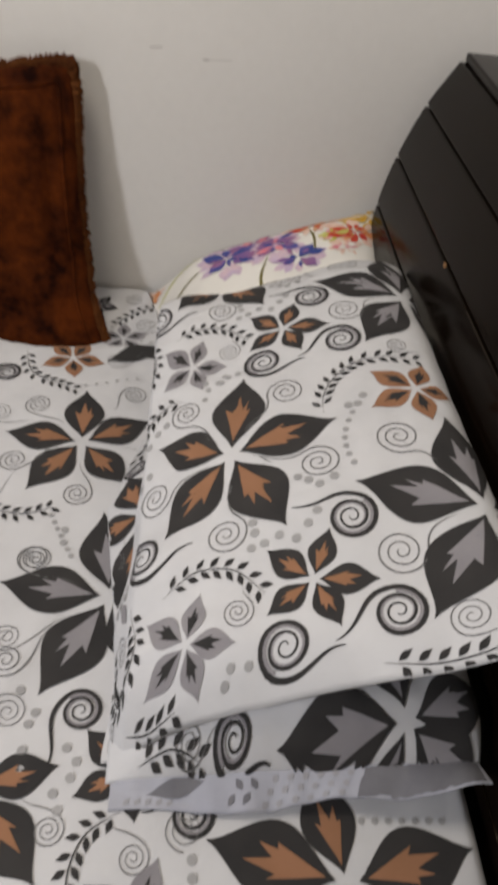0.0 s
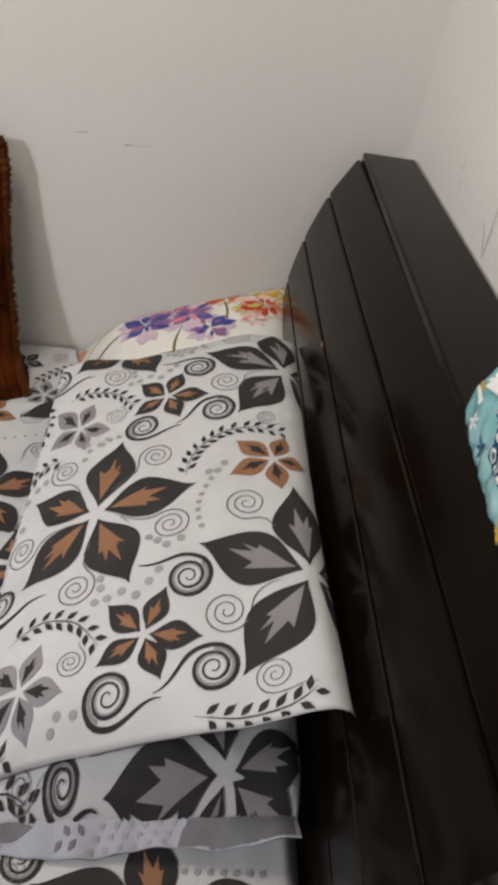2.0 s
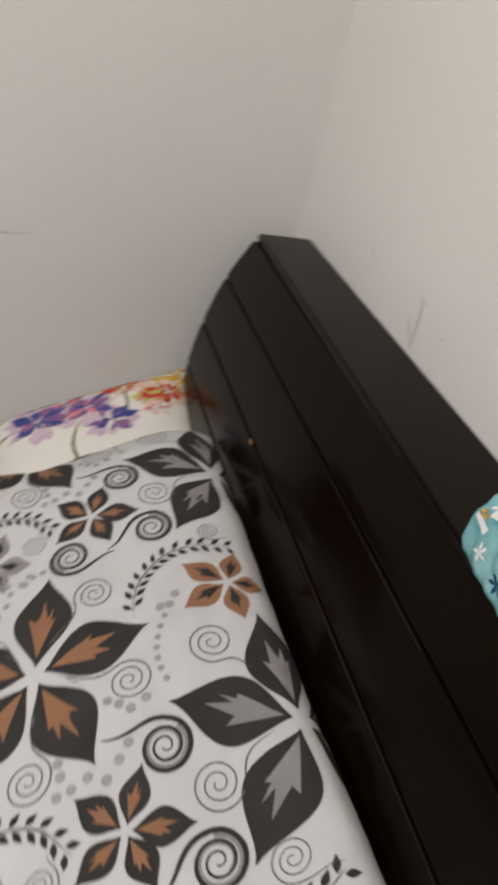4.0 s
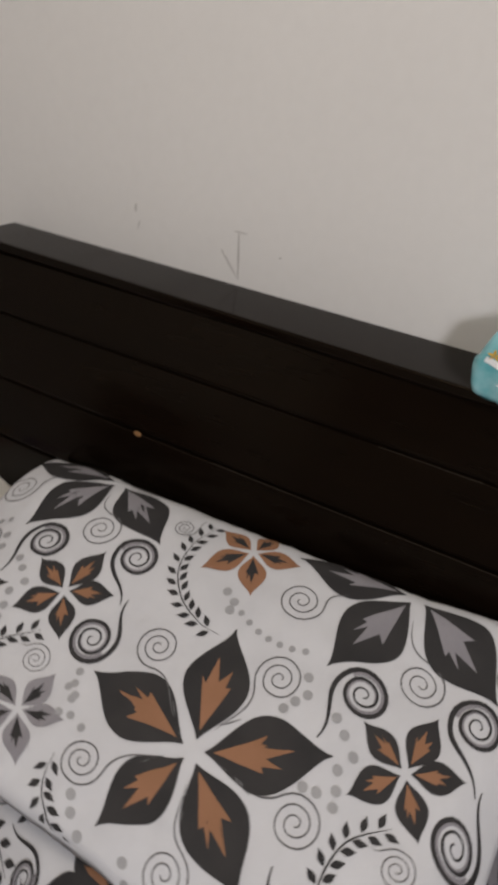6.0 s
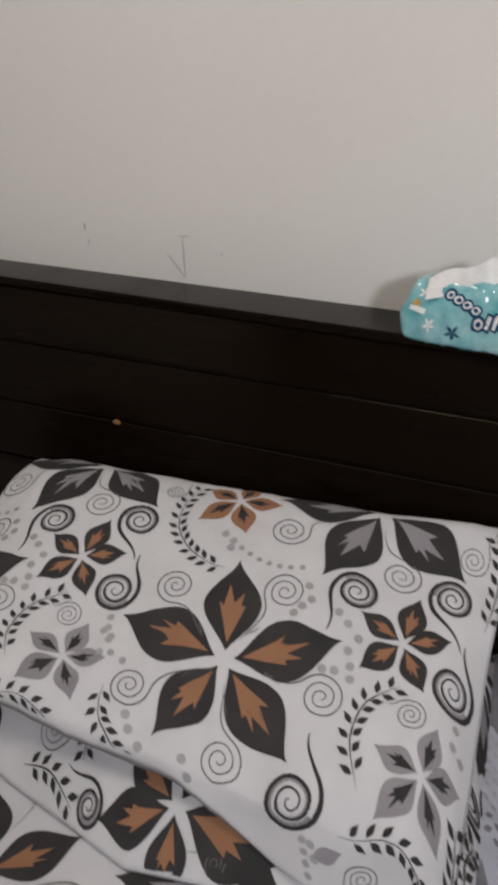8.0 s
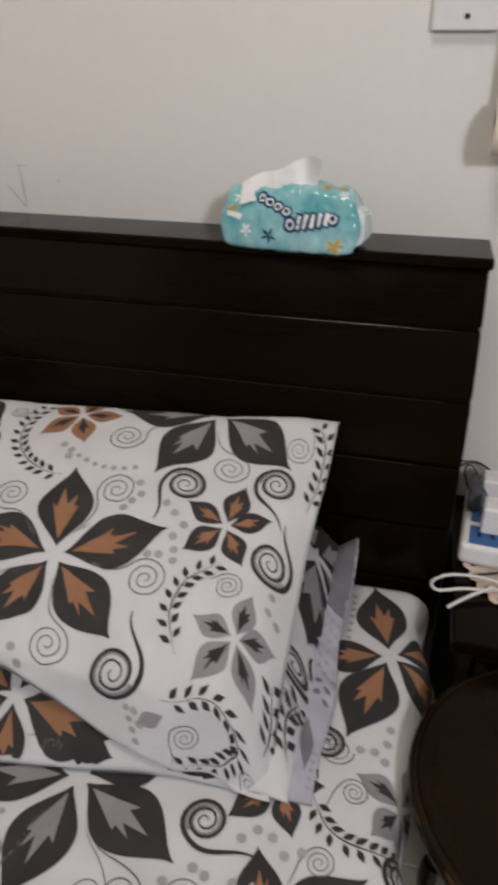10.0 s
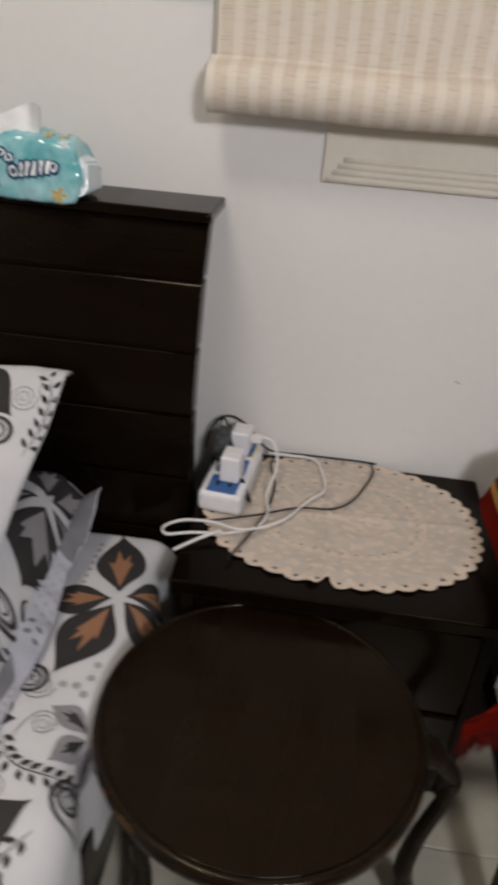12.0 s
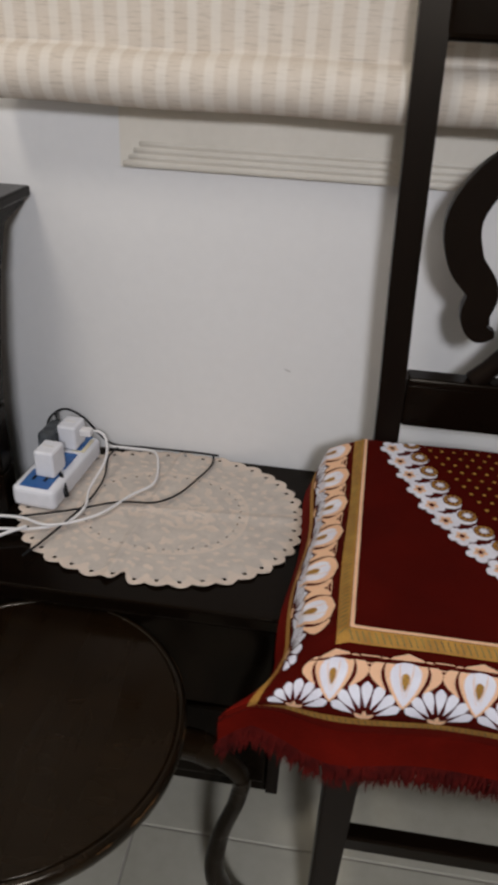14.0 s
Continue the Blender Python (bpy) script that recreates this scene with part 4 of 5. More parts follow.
def brown_cushion():
    form = soft_form(0.42, 0.525, 0.13)

    def at(a, b, side):
        p = form(a, b, side)
        k = abs(a) ** 7 * abs(b) ** 7
        if side < 0:
            # the filling slumps forward at the foot
            p.y -= 0.055 * step(-0.25, -0.85, b)
        p.x *= (1 - 0.07 * k * (1 if b > 0 else 0.3)) * (1 + 0.13 * step(-0.45, -1.0, b))
        p.z *= 1 - 0.06 * k * (1 if b > 0 else 0)
        return p

    base = Matrix.Translation((-1.078, -0.905, 0.546)) @ Matrix.Rotation(radians(90), 4, "Z") @ Matrix.Rotation(radians(-12), 4, "X") @ Matrix.Rotation(radians(-4), 4, "Y")
    c = empty("cushion", (-1.052, -0.912, 0.4), "dark brown velvet cushion with a fringed border, leaning on the wall", "cushion")

    def place(u, v):
        a, b = min(max(u, -1), 1), min(max(v, -1), 1)
        p = at(a, b, -1)
        p.y += 0.006 * noise.noise(Vector((a * 3, b * 4, 5))) + 0.012 * math.sin(11 * b + 2.2 * a + 1.0) * step(-0.15, -0.6, b) * (1 - abs(a) ** 6)
        p.y += 0.010 * math.exp(-((a - 0.70 - 0.05 * b) / 0.05) ** 2) * step(0.75, 0.2, b) * step(-0.5, -0.1, b)
        return base @ p

    def back(u, v):
        return base @ at(u, v, 1)
    part("cover", sheet_mesh("cover", place, spread(-1, 1, 44), spread(1, -1, 44), VELVET, back), None, c)
    # piped seam inside the border and a thick ruched fringe round the rim
    seam = []
    for k in range(64):
        t = 2 * math.pi * k / 63
        ca, sa = math.cos(t), math.sin(t)
        m = 0.84 / max(abs(ca), abs(sa))
        seam.append(place(min(max(ca * m, -0.86), 0.86), min(max(sa * m, -0.86), 0.86)))
    v, f = tube(seam, 0.0035, 6)
    part("piping", mesh_of("piping", v, f, VELVET, None, True), None, c)
    rng = random.Random(4)
    verts, faces = [], []
    for k in range(1400):
        t = 4 * k / 1400
        e, q = int(t), (t % 1) * 2 - 1
        a, b = ((q, 1), (1, -q), (-q, -1), (-1, q))[e]
        p = at(a, b, -1)
        out = Vector((a if abs(a) == 1 else a ** 5, 0, b if abs(b) == 1 else b ** 5)).normalized()
        length = 0.005 + 0.004 * rng.random()
        tip = p + out * length + Vector((rng.uniform(-1, 1), rng.uniform(-1, 0.6), rng.uniform(-1, 1))) * 0.003
        s = Vector((out.z, 0, -out.x)) * 0.0048
        s2 = Vector((0, 0.0035, 0))
        root = p - out * 0.012 + Vector((0, rng.uniform(-0.012, 0.004), 0))
        i = len(verts)
        mid = root.lerp(tip, 0.55) + Vector((0, -0.005, 0))
        verts.extend([base @ (root - s), base @ (root + s), base @ (mid - s + s2), base @ (mid + s - s2), base @ tip])
        faces.extend([(i, i + 1, i + 3, i + 2), (i + 2, i + 3, i + 4)])
    tagged(part("fringe", mesh_of("fringe", verts, faces, FRINGE), None, c, "ruched brown fringe"), kind="stuff")


brown_cushion()


def colour_pillow():
    at = soft_form(0.47, 0.30, 0.15, ears=0.03)
    base = Matrix.Translation((-1.015, -0.366, 0.450)) @ Matrix.Rotation(radians(22), 4, "X") @ Matrix.Rotation(radians(90), 4, "Z") @ Matrix.Rotation(radians(-66), 4, "X")

    def place(u, v):
        a, b = min(max(u / 0.235, -1), 1), min(max(-v / 0.18, -1), 1)
        p = at(a, b, -1)
        p.y += 0.003 * noise.noise(Vector((a * 3, b * 3, 8)))
        return sag(base @ p, a)

    def sag(p, a):
        """The loose end slumps onto the sheet."""
        p.z = max(p.z - 0.010 - 0.055 * step(-0.40, -1.05, a), BED_Z - 0.048)
        return p

    def back(u, v):
        return sag(base @ at(u / 0.235, -v / 0.18, 1), u / 0.235)
    ob = part("pillow", sheet_mesh("pillow", place, spread(-0.235, 0.235, 40), spread(-0.18, 0.18, 36), SOFT, back), None)
    tagged(ob, "cream pillow with watercolour iris and rose print, against the wall", "pillow", "bed pillows")
    p = Print(place, 0.001, (-0.23, 0.23, -0.176, 0.176))
    rng = random.Random(11)

    def bloom(u, v, size, mats, n):
        """A loose watercolour head: pale washes below, ragged darker petals over them."""
        size *= 1.2
        wash = LILAC if mats[0] in (ROYAL, PURPLE) else BLUSH if mats[0] in (ORANGE, REDP, PINK) else mats[0]
        for k in range(2 * n):
            a = 2 * math.pi * k / (2 * n) + rng.uniform(-0.3, 0.3)
            r = size * rng.uniform(0.8, 1.25)
            p.petal((u + 0.3 * r * math.cos(a), v + 0.25 * r * math.sin(a)), (u + r * math.cos(a), v + 0.75 * r * math.sin(a)), rng.uniform(0.35, 0.7), wash, 0.05 * k, 0.0, 0.6, 7)
        for k in range(2 * n):
            a = 2 * math.pi * k / (2 * n) + rng.uniform(-0.4, 0.4)
            r = size * rng.uniform(0.35, 1.0)
            b = rng.uniform(0.0, 0.45) * r
            p.petal((u + b * math.cos(a), v + 0.75 * b * math.sin(a)), (u + r * math.cos(a + 0.25), v + 0.75 * r * math.sin(a + 0.25)), rng.uniform(0.35, 0.75), mats[k % len(mats)], 1.2 + 0.12 * k, 0.0, 0.55, 7)
    bloom(-0.055, -0.10, 0.058, (ROYAL, PURPLE, ROYAL, PURPLE), 8)
    bloom(-0.005, -0.12, 0.055, (PURPLE, PURPLE, PINK, PURPLE), 8)
    bloom(0.11, -0.155, 0.05, (ORANGE, ORANGE, REDP), 7)
    bloom(0.035, -0.10, 0.052, (ROYAL, PURPLE, PINK, PURPLE), 7)
    bloom(-0.06, -0.165, 0.035, (PURPLE, PALE), 5)
    bloom(0.075, -0.045, 0.045, (PURPLE, ROYAL), 6)
    bloom(0.19, -0.10, 0.05, (REDP, ORANGE, REDP), 7)
    bloom(0.15, -0.095, 0.028, (LIME, PINK, LIME), 6)
    bloom(0.165, -0.06, 0.026, (PINK, PINK, SOFT), 6)
    bloom(0.225, -0.15, 0.05, (YELLOW,), 5)
    bloom(-0.225, -0.15, 0.03, (ORANGE,), 5)
    p.stroke([(-0.20, -0.03), (-0.15, -0.075), (-0.09, -0.10)], 0.006, STEM)
    p.stroke([(-0.21, -0.10), (-0.16, -0.14), (-0.09, -0.16)], 0.005, LIME)
    p.stroke([(0.10, -0.15), (0.11, -0.10), (0.105, -0.04)], 0.005, STEM)
    p.stroke([(0.02, -0.07), (0.0, 0.0), (0.03, 0.1)], 0.006, STEM)
    p.link(ob, "blue, purple, orange and red flower print")


colour_pillow()


# ---- tissue pack on the headboard ----
def tissue_pack():
    t = empty("tissue_pack", (-0.256, -0.06, 0.8815), "teal soft plastic tissue pack with a tissue pulled out", "tissue pack")
    base = Matrix.Translation((-0.254, -0.087, 0.8815)) @ Matrix.Rotation(radians(-5), 4, "Z")

    def shell(a, b):
        """a round the girth (0 to 1), b along the pack (-1 to 1)."""
        t4 = 2 * math.pi * a
        c, s = math.cos(t4), math.sin(t4)
        q = (abs(c) ** 6 + abs(s) ** 6) ** (-1 / 6)
        end = max(0.0, 1 - abs(b) ** 7)
        hy, hz = 0.038 * (0.92 + 0.08 * end), 0.0345 * (0.74 + 0.26 * end ** 0.5)
        y, z = c * q * hy * (1.0 - 0.26 * max(0.0, s)), 0.035 + s * q * hz
        if abs(b) > 0.93:
            k = (abs(b) - 0.93) / 0.07
            y, z = y * (1 - 0.15 * k), 0.034 + (z - 0.034) * (1 - 0.55 * k)
        w = (0.35 + 0.65 * step(-0.7, -0.2, s)) * 0.0032 * noise.noise(Vector((b * 6, c * 2.5, s * 2.5))) + 0.0012 * noise.noise(Vector((b * 18, c * 7, s * 7)))
        return base @ Vector((b * 0.094 * (1 - 0.09 * max(0.0, s)), y + w * c * 1.4, max(0.0008, z + w * s * 1.6 + 0.006 * (1 - b * b) * max(0, s)) - 0.013 * step(-0.026, -0.036, y) * step(0.2, -0.4, s)))
    na, nb = 48, 44
    verts = [shell(i / na, -1 + 2 * j / nb) for j in range(nb + 1) for i in range(na)]
    faces = [(j * na + i, j * na + (i + 1) % na, (j + 1) * na + (i + 1) % na, (j + 1) * na + i) for j in range(nb) for i in range(na)]
    faces += [tuple(range(na))[::-1], tuple(nb * na + i for i in range(na))]
    part("wrapper", mesh_of("wrapper", verts, faces, TEAL, None, True), None, t)

    def face(u, v):
        """u along the pack, v down its front from the top ridge, metres."""
        return shell(0.375 + v * 3.1, min(max(u / 0.094, -0.99), 0.99))

    p = Print(face, 0.0010)
    # two marks in plain shapes: white loops and slanted bars, each with a narrow navy edge
    loops = [(-0.036 + 0.0115 * k, 0.012 + 0.0055 * k, 0.0058) for k in range(4)] + [(0.004, 0.0425, 0.0062), (0.060, 0.0335, 0.0062)]
    for u, v, r in loops:
        p.dot(u, v, r + 0.0028, NAVY, 0.2)
    for u, v, r in loops:
        for k in range(12):
            a = 2 * math.pi * k / 12
            p.petal((u + 0.8 * r * math.cos(a), v + 0.8 * r * math.sin(a)), (u + 0.8 * r * math.cos(a + 0.85), v + 0.8 * r * math.sin(a + 0.85)), 0.75, WHITE_I, 2, 0, 0.5, 4)
    for k in range(5):
        u, v = 0.0155 + 0.0090 * k, 0.0400 - 0.0014 * k
        p.stroke([(u - 0.0022, v + 0.0088), (u + 0.0026, v - 0.0100)], 0.0094, NAVY, 0.1, False)
    for k in range(5):
        u, v = 0.0155 + 0.0090 * k, 0.0400 - 0.0014 * k
        p.stroke([(u - 0.0016, v + 0.0066), (u + 0.0020, v - 0.0078)], 0.0050, WHITE_I, 2, False)
    p.stroke([(-0.082, 0.034), (-0.062, 0.038)], 0.006, WHITE_I, 0, False)
    for u, v, s, m in ((0.064, 0.064, 0.013, YELLOW), (0.05, -0.012, 0.010, YELLOW), (-0.075, 0.028, 0.008, YELLOW), (-0.025, 0.056, 0.011, NAVY), (-0.068, 0.012, 0.010, WHITE_I),
                       (0.075, 0.0, 0.009, WHITE_I), (-0.055, 0.05, 0.008, WHITE_I), (0.07, -0.02, 0.012, YELLOW)):
        for k in range(5):
            a = k * 2 * math.pi / 5 + u * 40
            p.petal((u, v), (u + s * math.cos(a), v + s * math.sin(a)), 0.4, m, 0, 0, 0.5, 5)
    p.link(t, "printed bars and small flowers in navy, white and yellow")
    # clear folded end
    film = bmesh.new()
    foot = [film.verts.new(base @ Vector(c)) for c in ((0.083, -0.036, 0.002), (0.083, 0.030, 0.002), (0.080, 0.022, 0.052), (0.079, -0.026, 0.054))]
    tip = [film.verts.new(base @ Vector(c)) for c in ((0.098, -0.026, 0.010), (0.102, 0.022, 0.012), (0.099, 0.016, 0.042), (0.095, -0.018, 0.046))]
    film.faces.new(foot)
    film.faces.new(tip[::-1])
    for k in range(4):
        film.faces.new((foot[k], tip[k], tip[(k + 1) % 4], foot[(k + 1) % 4]))
    bmesh.ops.recalc_face_normals(film, faces=film.faces)
    bmesh.ops.bevel(film, geom=film.edges[:], offset=0.003, segments=2, affect="EDGES")
    part("end_film", film, FILM, t, "folded clear film end")
    # tissue: crumpled sheet standing out of the slot
    verts, faces = [], []
    n, m = 22, 14
    for j in range(m + 1):
        for i in range(n + 1):
            a, h = i / n, j / m
            x = -0.064 + 0.094 * a + 0.008 * h * a
            z = 0.066 - 0.016 * (1 - a) ** 1.5 * (1 - h) + h * (0.008 + 0.030 * min(a / 0.62, 1.0) ** 1.1 + 0.004 * math.sin(a * 9))
            y = -0.010 - 0.030 * (1 - a) * (1 - 0.4 * h) + 0.013 * math.sin(a * 10 + h) * (0.3 + 0.7 * h) * step(0.3, 0.6, a)
            verts.append(base @ Vector((x, y, z)))
    for j in range(m):
        for i in range(n):
            q = j * (n + 1) + i
            faces.append((q, q + 1, q + n + 2, q + n + 1))
    k = len(verts)
    verts += [v + Vector((0.0, 0.004, 0)) for v in verts]
    faces += [tuple(k + i for i in f[::-1]) for f in faces]
    part("tissue", mesh_of("tissue", verts, faces, TISSUE, None, True), None, t, "white tissue standing up")


tissue_pack()


# ---- nightstand and what lies on it ----
NS = (0.008, 0.447, -0.352, -0.006, 0.472)


def nightstand():
    x0, x1, y0, y1, z = NS
    b = empty("nightstand", (0.23, -0.18, 0), "dark espresso wooden nightstand beside the bed", "nightstand")
    part("top", box(x0, x1, y0, y1, z - 0.022, z, 0.004, 3), WOOD, b)
    part("side_panel", box(x0 + 0.012, x0 + 0.03, y0 + 0.016, y1, 0.11, z - 0.022, 0.002), WOOD_UP, b)
    part("side_panel", box(x1 - 0.03, x1 - 0.012, y0 + 0.016, y1, 0.11, z - 0.022, 0.002), WOOD_UP, b)
    part("back_panel", box(x0 + 0.03, x1 - 0.03, y1 - 0.012, y1, 0.11, z - 0.022, 0), WOOD, b)
    part("bottom_panel", box(x0 + 0.03, x1 - 0.03, y0 + 0.02, y1 - 0.012, 0.11, 0.13, 0.002), WOOD, b)
    for z0, z1 in ((0.138, 0.285), (0.291, 0.442)):
        d = part("drawer", box(x0 + 0.032, x1 - 0.032, y0 + 0.012, y0 + 0.034, z0, z1, 0.004), WOOD, b)
        bm = bmesh.new()
        bmesh.ops.create_uvsphere(bm, u_segments=14, v_segments=10, radius=0.013, matrix=Matrix.Translation(((x0 + x1) / 2, y0 - 0.002, (z0 + z1) / 2)))
        part("knob", bm, WOOD, d, "", True)
    for x in (x0 + 0.03, x1 - 0.08):
        for y in (y0 + 0.14, y1 - 0.05):
            part("foot", box(x, x + 0.035, y, y + 0.035, 0, 0.11, 0.004), WOOD_UP, b)


nightstand()


def doily():
    """Oval lace mat with scalloped rim; the eyelets are open holes in the mesh."""
    cx, cy, rx, ry, z = 0.226, -0.164, 0.202, 0.158, NS[4]
    na, nr = 504, 84
    lobes = 42
    verts, faces, index, edging, edge_index = [], [], [], [], []
    for j in range(nr + 1):
        for i in range(na):
            a = 2 * math.pi * i / na
            q = (abs(math.cos(a)) ** 2.3 + abs(math.sin(a)) ** 2.3) ** (-1 / 2.3)
            rim = 1 + 0.036 * (abs(math.sin(a * lobes / 2)) - 0.5)
            notch = 1 - 0.10 * math.exp(-((a - 4.62) / 0.04) ** 2)
            k = j / nr
            r = k * q * (1 + (rim * notch - 1) * k ** 6)
            x, y = cx + rx * r * math.cos(a), cy + ry * r * math.sin(a)
            lift = 0.0024 + 0.0018 * k ** 4 * (0.5 + 0.5 * math.sin(a * lobes / 2)) + 0.0012 * noise.noise(Vector((x * 30, y * 30, 0)))
            lift += 0.0035 * math.exp(-((x - 0.205 - 0.1 * (y + 0.16)) / 0.006) ** 2) + 0.0018 * math.exp(-((y + 0.165 - 0.06 * (x - 0.2)) / 0.007) ** 2)
            verts.append((x, min(y, -0.003), z + lift))
    per = na // lobes

    def worked(k, u):
        """How densely the lace is stitched: rim, rows of leaves, oval garland and the two roses in the field."""
        wave = abs(((u * lobes / (2 * math.pi)) % 1.0) - 0.5) * 2
        if k > 0.955 - 0.075 * wave:
            return 1.0
        if abs(k - 0.80 - 0.012 * math.sin(lobes * u)) < 0.022 and wave > 0.45:
            return 1.0
        if 0.565 < k < 0.62:
            return 0.9 if wave > 0.25 or k > 0.595 else 0.0
        px, py = k * math.cos(u), k * math.sin(u)
        if 0.62 < k < 0.78:
            return 0.75 if math.sin(28 * u) * math.sin(50 * k) > 0.55 else 0.0
        if k < 0.56:
            near = min((px - c) ** 2 * 1.0 + (py - e) ** 2 for c, e in ((-0.20, 0.05), (0.20, -0.03)))
            rose = math.sqrt(near)
            turn = math.atan2(py, px - (0.2 if px > 0 else -0.2))
            if rose < 0.21 and math.sin(rose * 62 + 2.2 * math.sin(5 * turn)) > -0.1:
                return 1.0
            if noise.noise(Vector((px * 17, py * 13, 2))) > 0.18:
                return 0.8
        return 0.0
    for j in range(nr):
        k = (j + 0.5) / nr
        for i in range(na):
            i2 = (i + 1) % na
            eyelet = 0.925 < k < 0.955 and i % per in (5, 6)
            ring = 0.545 < k < 0.562 and i % 14 in (1, 2)
            if eyelet or ring:
                continue
            (edging if j >= 72 else faces).append((j * na + i, j * na + i2, (j + 1) * na + i2, (j + 1) * na + i))
            (edge_index if j >= 72 else index).append(0 if worked(k, 2 * math.pi * (i + 0.5) / na) > 0.5 else 1)
    ob = empty("doily", (cx, cy, z), "oval beige lace doily with scalloped edge on the nightstand", "doily")
    low = 72 * na
    part("lace_field", mesh_of("lace_field", verts[:low + na], faces, [LACE, LACE_D], index, True), None, ob)
    part("scalloped_edging", mesh_of("scalloped_edging", verts[low:], [tuple(i - low for i in f) for f in edging], [LACE, LACE_D], edge_index, True), None, ob, "scalloped edging with open eyelets")


doily()


def socket_block():
    s = empty("extension_lead", (0.05, -0.115, 0.476), "white extension lead with blue sockets and plugged chargers", "extension lead")
    turn = Matrix.Translation((0.054, -0.120, 0.4765)) @ Matrix.Rotation(radians(-5), 4, "Z")
    part("body", box(-0.033, 0.033, -0.082, 0.082, 0, 0.034, 0.008, 3, turn), PLASTIC, s)
    for y in (-0.055, 0.0, 0.055):
        k = part("socket", box(-0.022, 0.022, y - 0.022, y + 0.022, 0.033, 0.0355, 0.001, 1, turn), BLUE, s, "blue socket face")
        for dx in (-0.009, 0.009):
            part("pin_hole", box(dx - 0.002, dx + 0.002, y - 0.006, y + 0.004, 0.0354, 0.0364, 0, 1, turn), BLACK, k)
    part("rating_label", box(0.008, 0.028, 0.03, 0.07, 0.0338, 0.0345, 0, 1, turn), material("cream_label", (0.72, 0.66, 0.45), 0.6), s, "cream paper label")
    for y, x, h, lab in ((-0.034, 0.006, 0.042, "white phone charger"), (0.046, 0.002, 0.040, "white phone charger")):
        c = tagged(part("phone_charger", box(x - 0.015, x + 0.015, y - 0.019, y + 0.019, 0.036, 0.036 + h, 0.004, 3, turn), PLASTIC), "white square phone charger plugged into the lead", "charger", "chargers in the lead")
        part("usb_port", box(x - 0.008, x + 0.008, y - 0.003, y + 0.003, 0.0355 + h, 0.037 + h, 0.0005, 1, turn), CABLE_W, c)
    d = tagged(part("grey_adapter", box(-0.031, -0.011, 0.0, 0.05, 0.036, 0.074, 0.004, 2, turn), material("smoky_plastic", (0.10, 0.11, 0.115), 0.25, (0.03, 0.03, 0.035), 40, 90, 0.05)), "smoky grey plug adapter in the lead", "adapter", "chargers in the lead")
    return turn


turn_lead = socket_block()


def cable(name, pts, r, mat, label):
    v, f = tube(pts, r, 8)
    return tagged(part(name, mesh_of(name, v, f, mat, None, True), None), label, "cable", "cables on the nightstand")


white_lead = cable("white_cable", [(0.085, -0.072, 0.536), (0.10, -0.064, 0.534), (0.114, -0.072, 0.524), (0.120, -0.10, 0.505), (0.112, -0.15, 0.487), (0.118, -0.19, 0.482), (0.105, -0.228, 0.4815),
                                   (0.065, -0.252, 0.482), (0.02, -0.266, 0.486), (-0.012, -0.278, 0.487), (-0.019, -0.262, 0.487), (0.004, -0.242, 0.487), (0.045, -0.236, 0.486), (0.09, -0.245, 0.487),
                                   (0.140, -0.205, 0.482), (0.175, -0.145, 0.4815), (0.198, -0.11, 0.4815), (0.192, -0.06, 0.4815), (0.176, -0.022, 0.4815), (0.14, -0.018, 0.4815), (0.10, -0.02, 0.482)],
                   0.0021, CABLE_W, "white charging cable looped over the doily")
part("plug", box(0.072, 0.092, -0.079, -0.066, 0.530, 0.542, 0.002), CABLE_W, white_lead)
cable("white_cable", [(0.06, -0.255, 0.488), (0.035, -0.27, 0.483), (0.015, -0.284, 0.478), (0.002, -0.296, 0.476)], 0.0024, CABLE_W, "short white cable end over the nightstand edge")
cable("black_cable", [(0.272, -0.012, 0.4805), (0.274, -0.04, 0.481), (0.26, -0.085, 0.481), (0.24, -0.13, 0.481), (0.212, -0.157, 0.481), (0.16, -0.167, 0.481), (0.105, -0.197, 0.481), (0.05, -0.222, 0.481), (0.0, -0.235, 0.478)],
      0.0016, BLACK, "thin black cable across the doily")
cable("black_cable", [(0.115, -0.02, 0.481), (0.108, -0.05, 0.481), (0.12, -0.11, 0.4805), (0.118, -0.17, 0.481), (0.105, -0.23, 0.484), (0.09, -0.27, 0.481), (0.075, -0.305, 0.480)],
      0.0016, BLACK, "thin black cable across the doily")
jack = cable("black_cable", [(0.03, -0.03, 0.50), (0.02, -0.035, 0.535), (0.028, -0.05, 0.552), (0.040, -0.08, 0.545), (0.068, -0.15, 0.515), (0.088, -0.178, 0.492)], 0.0015, BLACK, "black charger lead hanging over the sockets")
v_, f_ = tube([(0.073, -0.158, 0.512), (0.089, -0.180, 0.489)], 0.0036, 8)
part("plug", mesh_of("plug", v_, f_, BLACK, None, True), None, jack)
cable("black_cable", [(-0.005, -0.02, 0.478), (0.005, -0.03, 0.525), (0.03, -0.025, 0.545), (0.06, -0.02, 0.53), (0.10, -0.014, 0.485), (0.16, -0.010, 0.481), (0.24, -0.009, 0.4815), (0.28, -0.010, 0.481)], 0.0018, BLACK, "black cable against the wall")


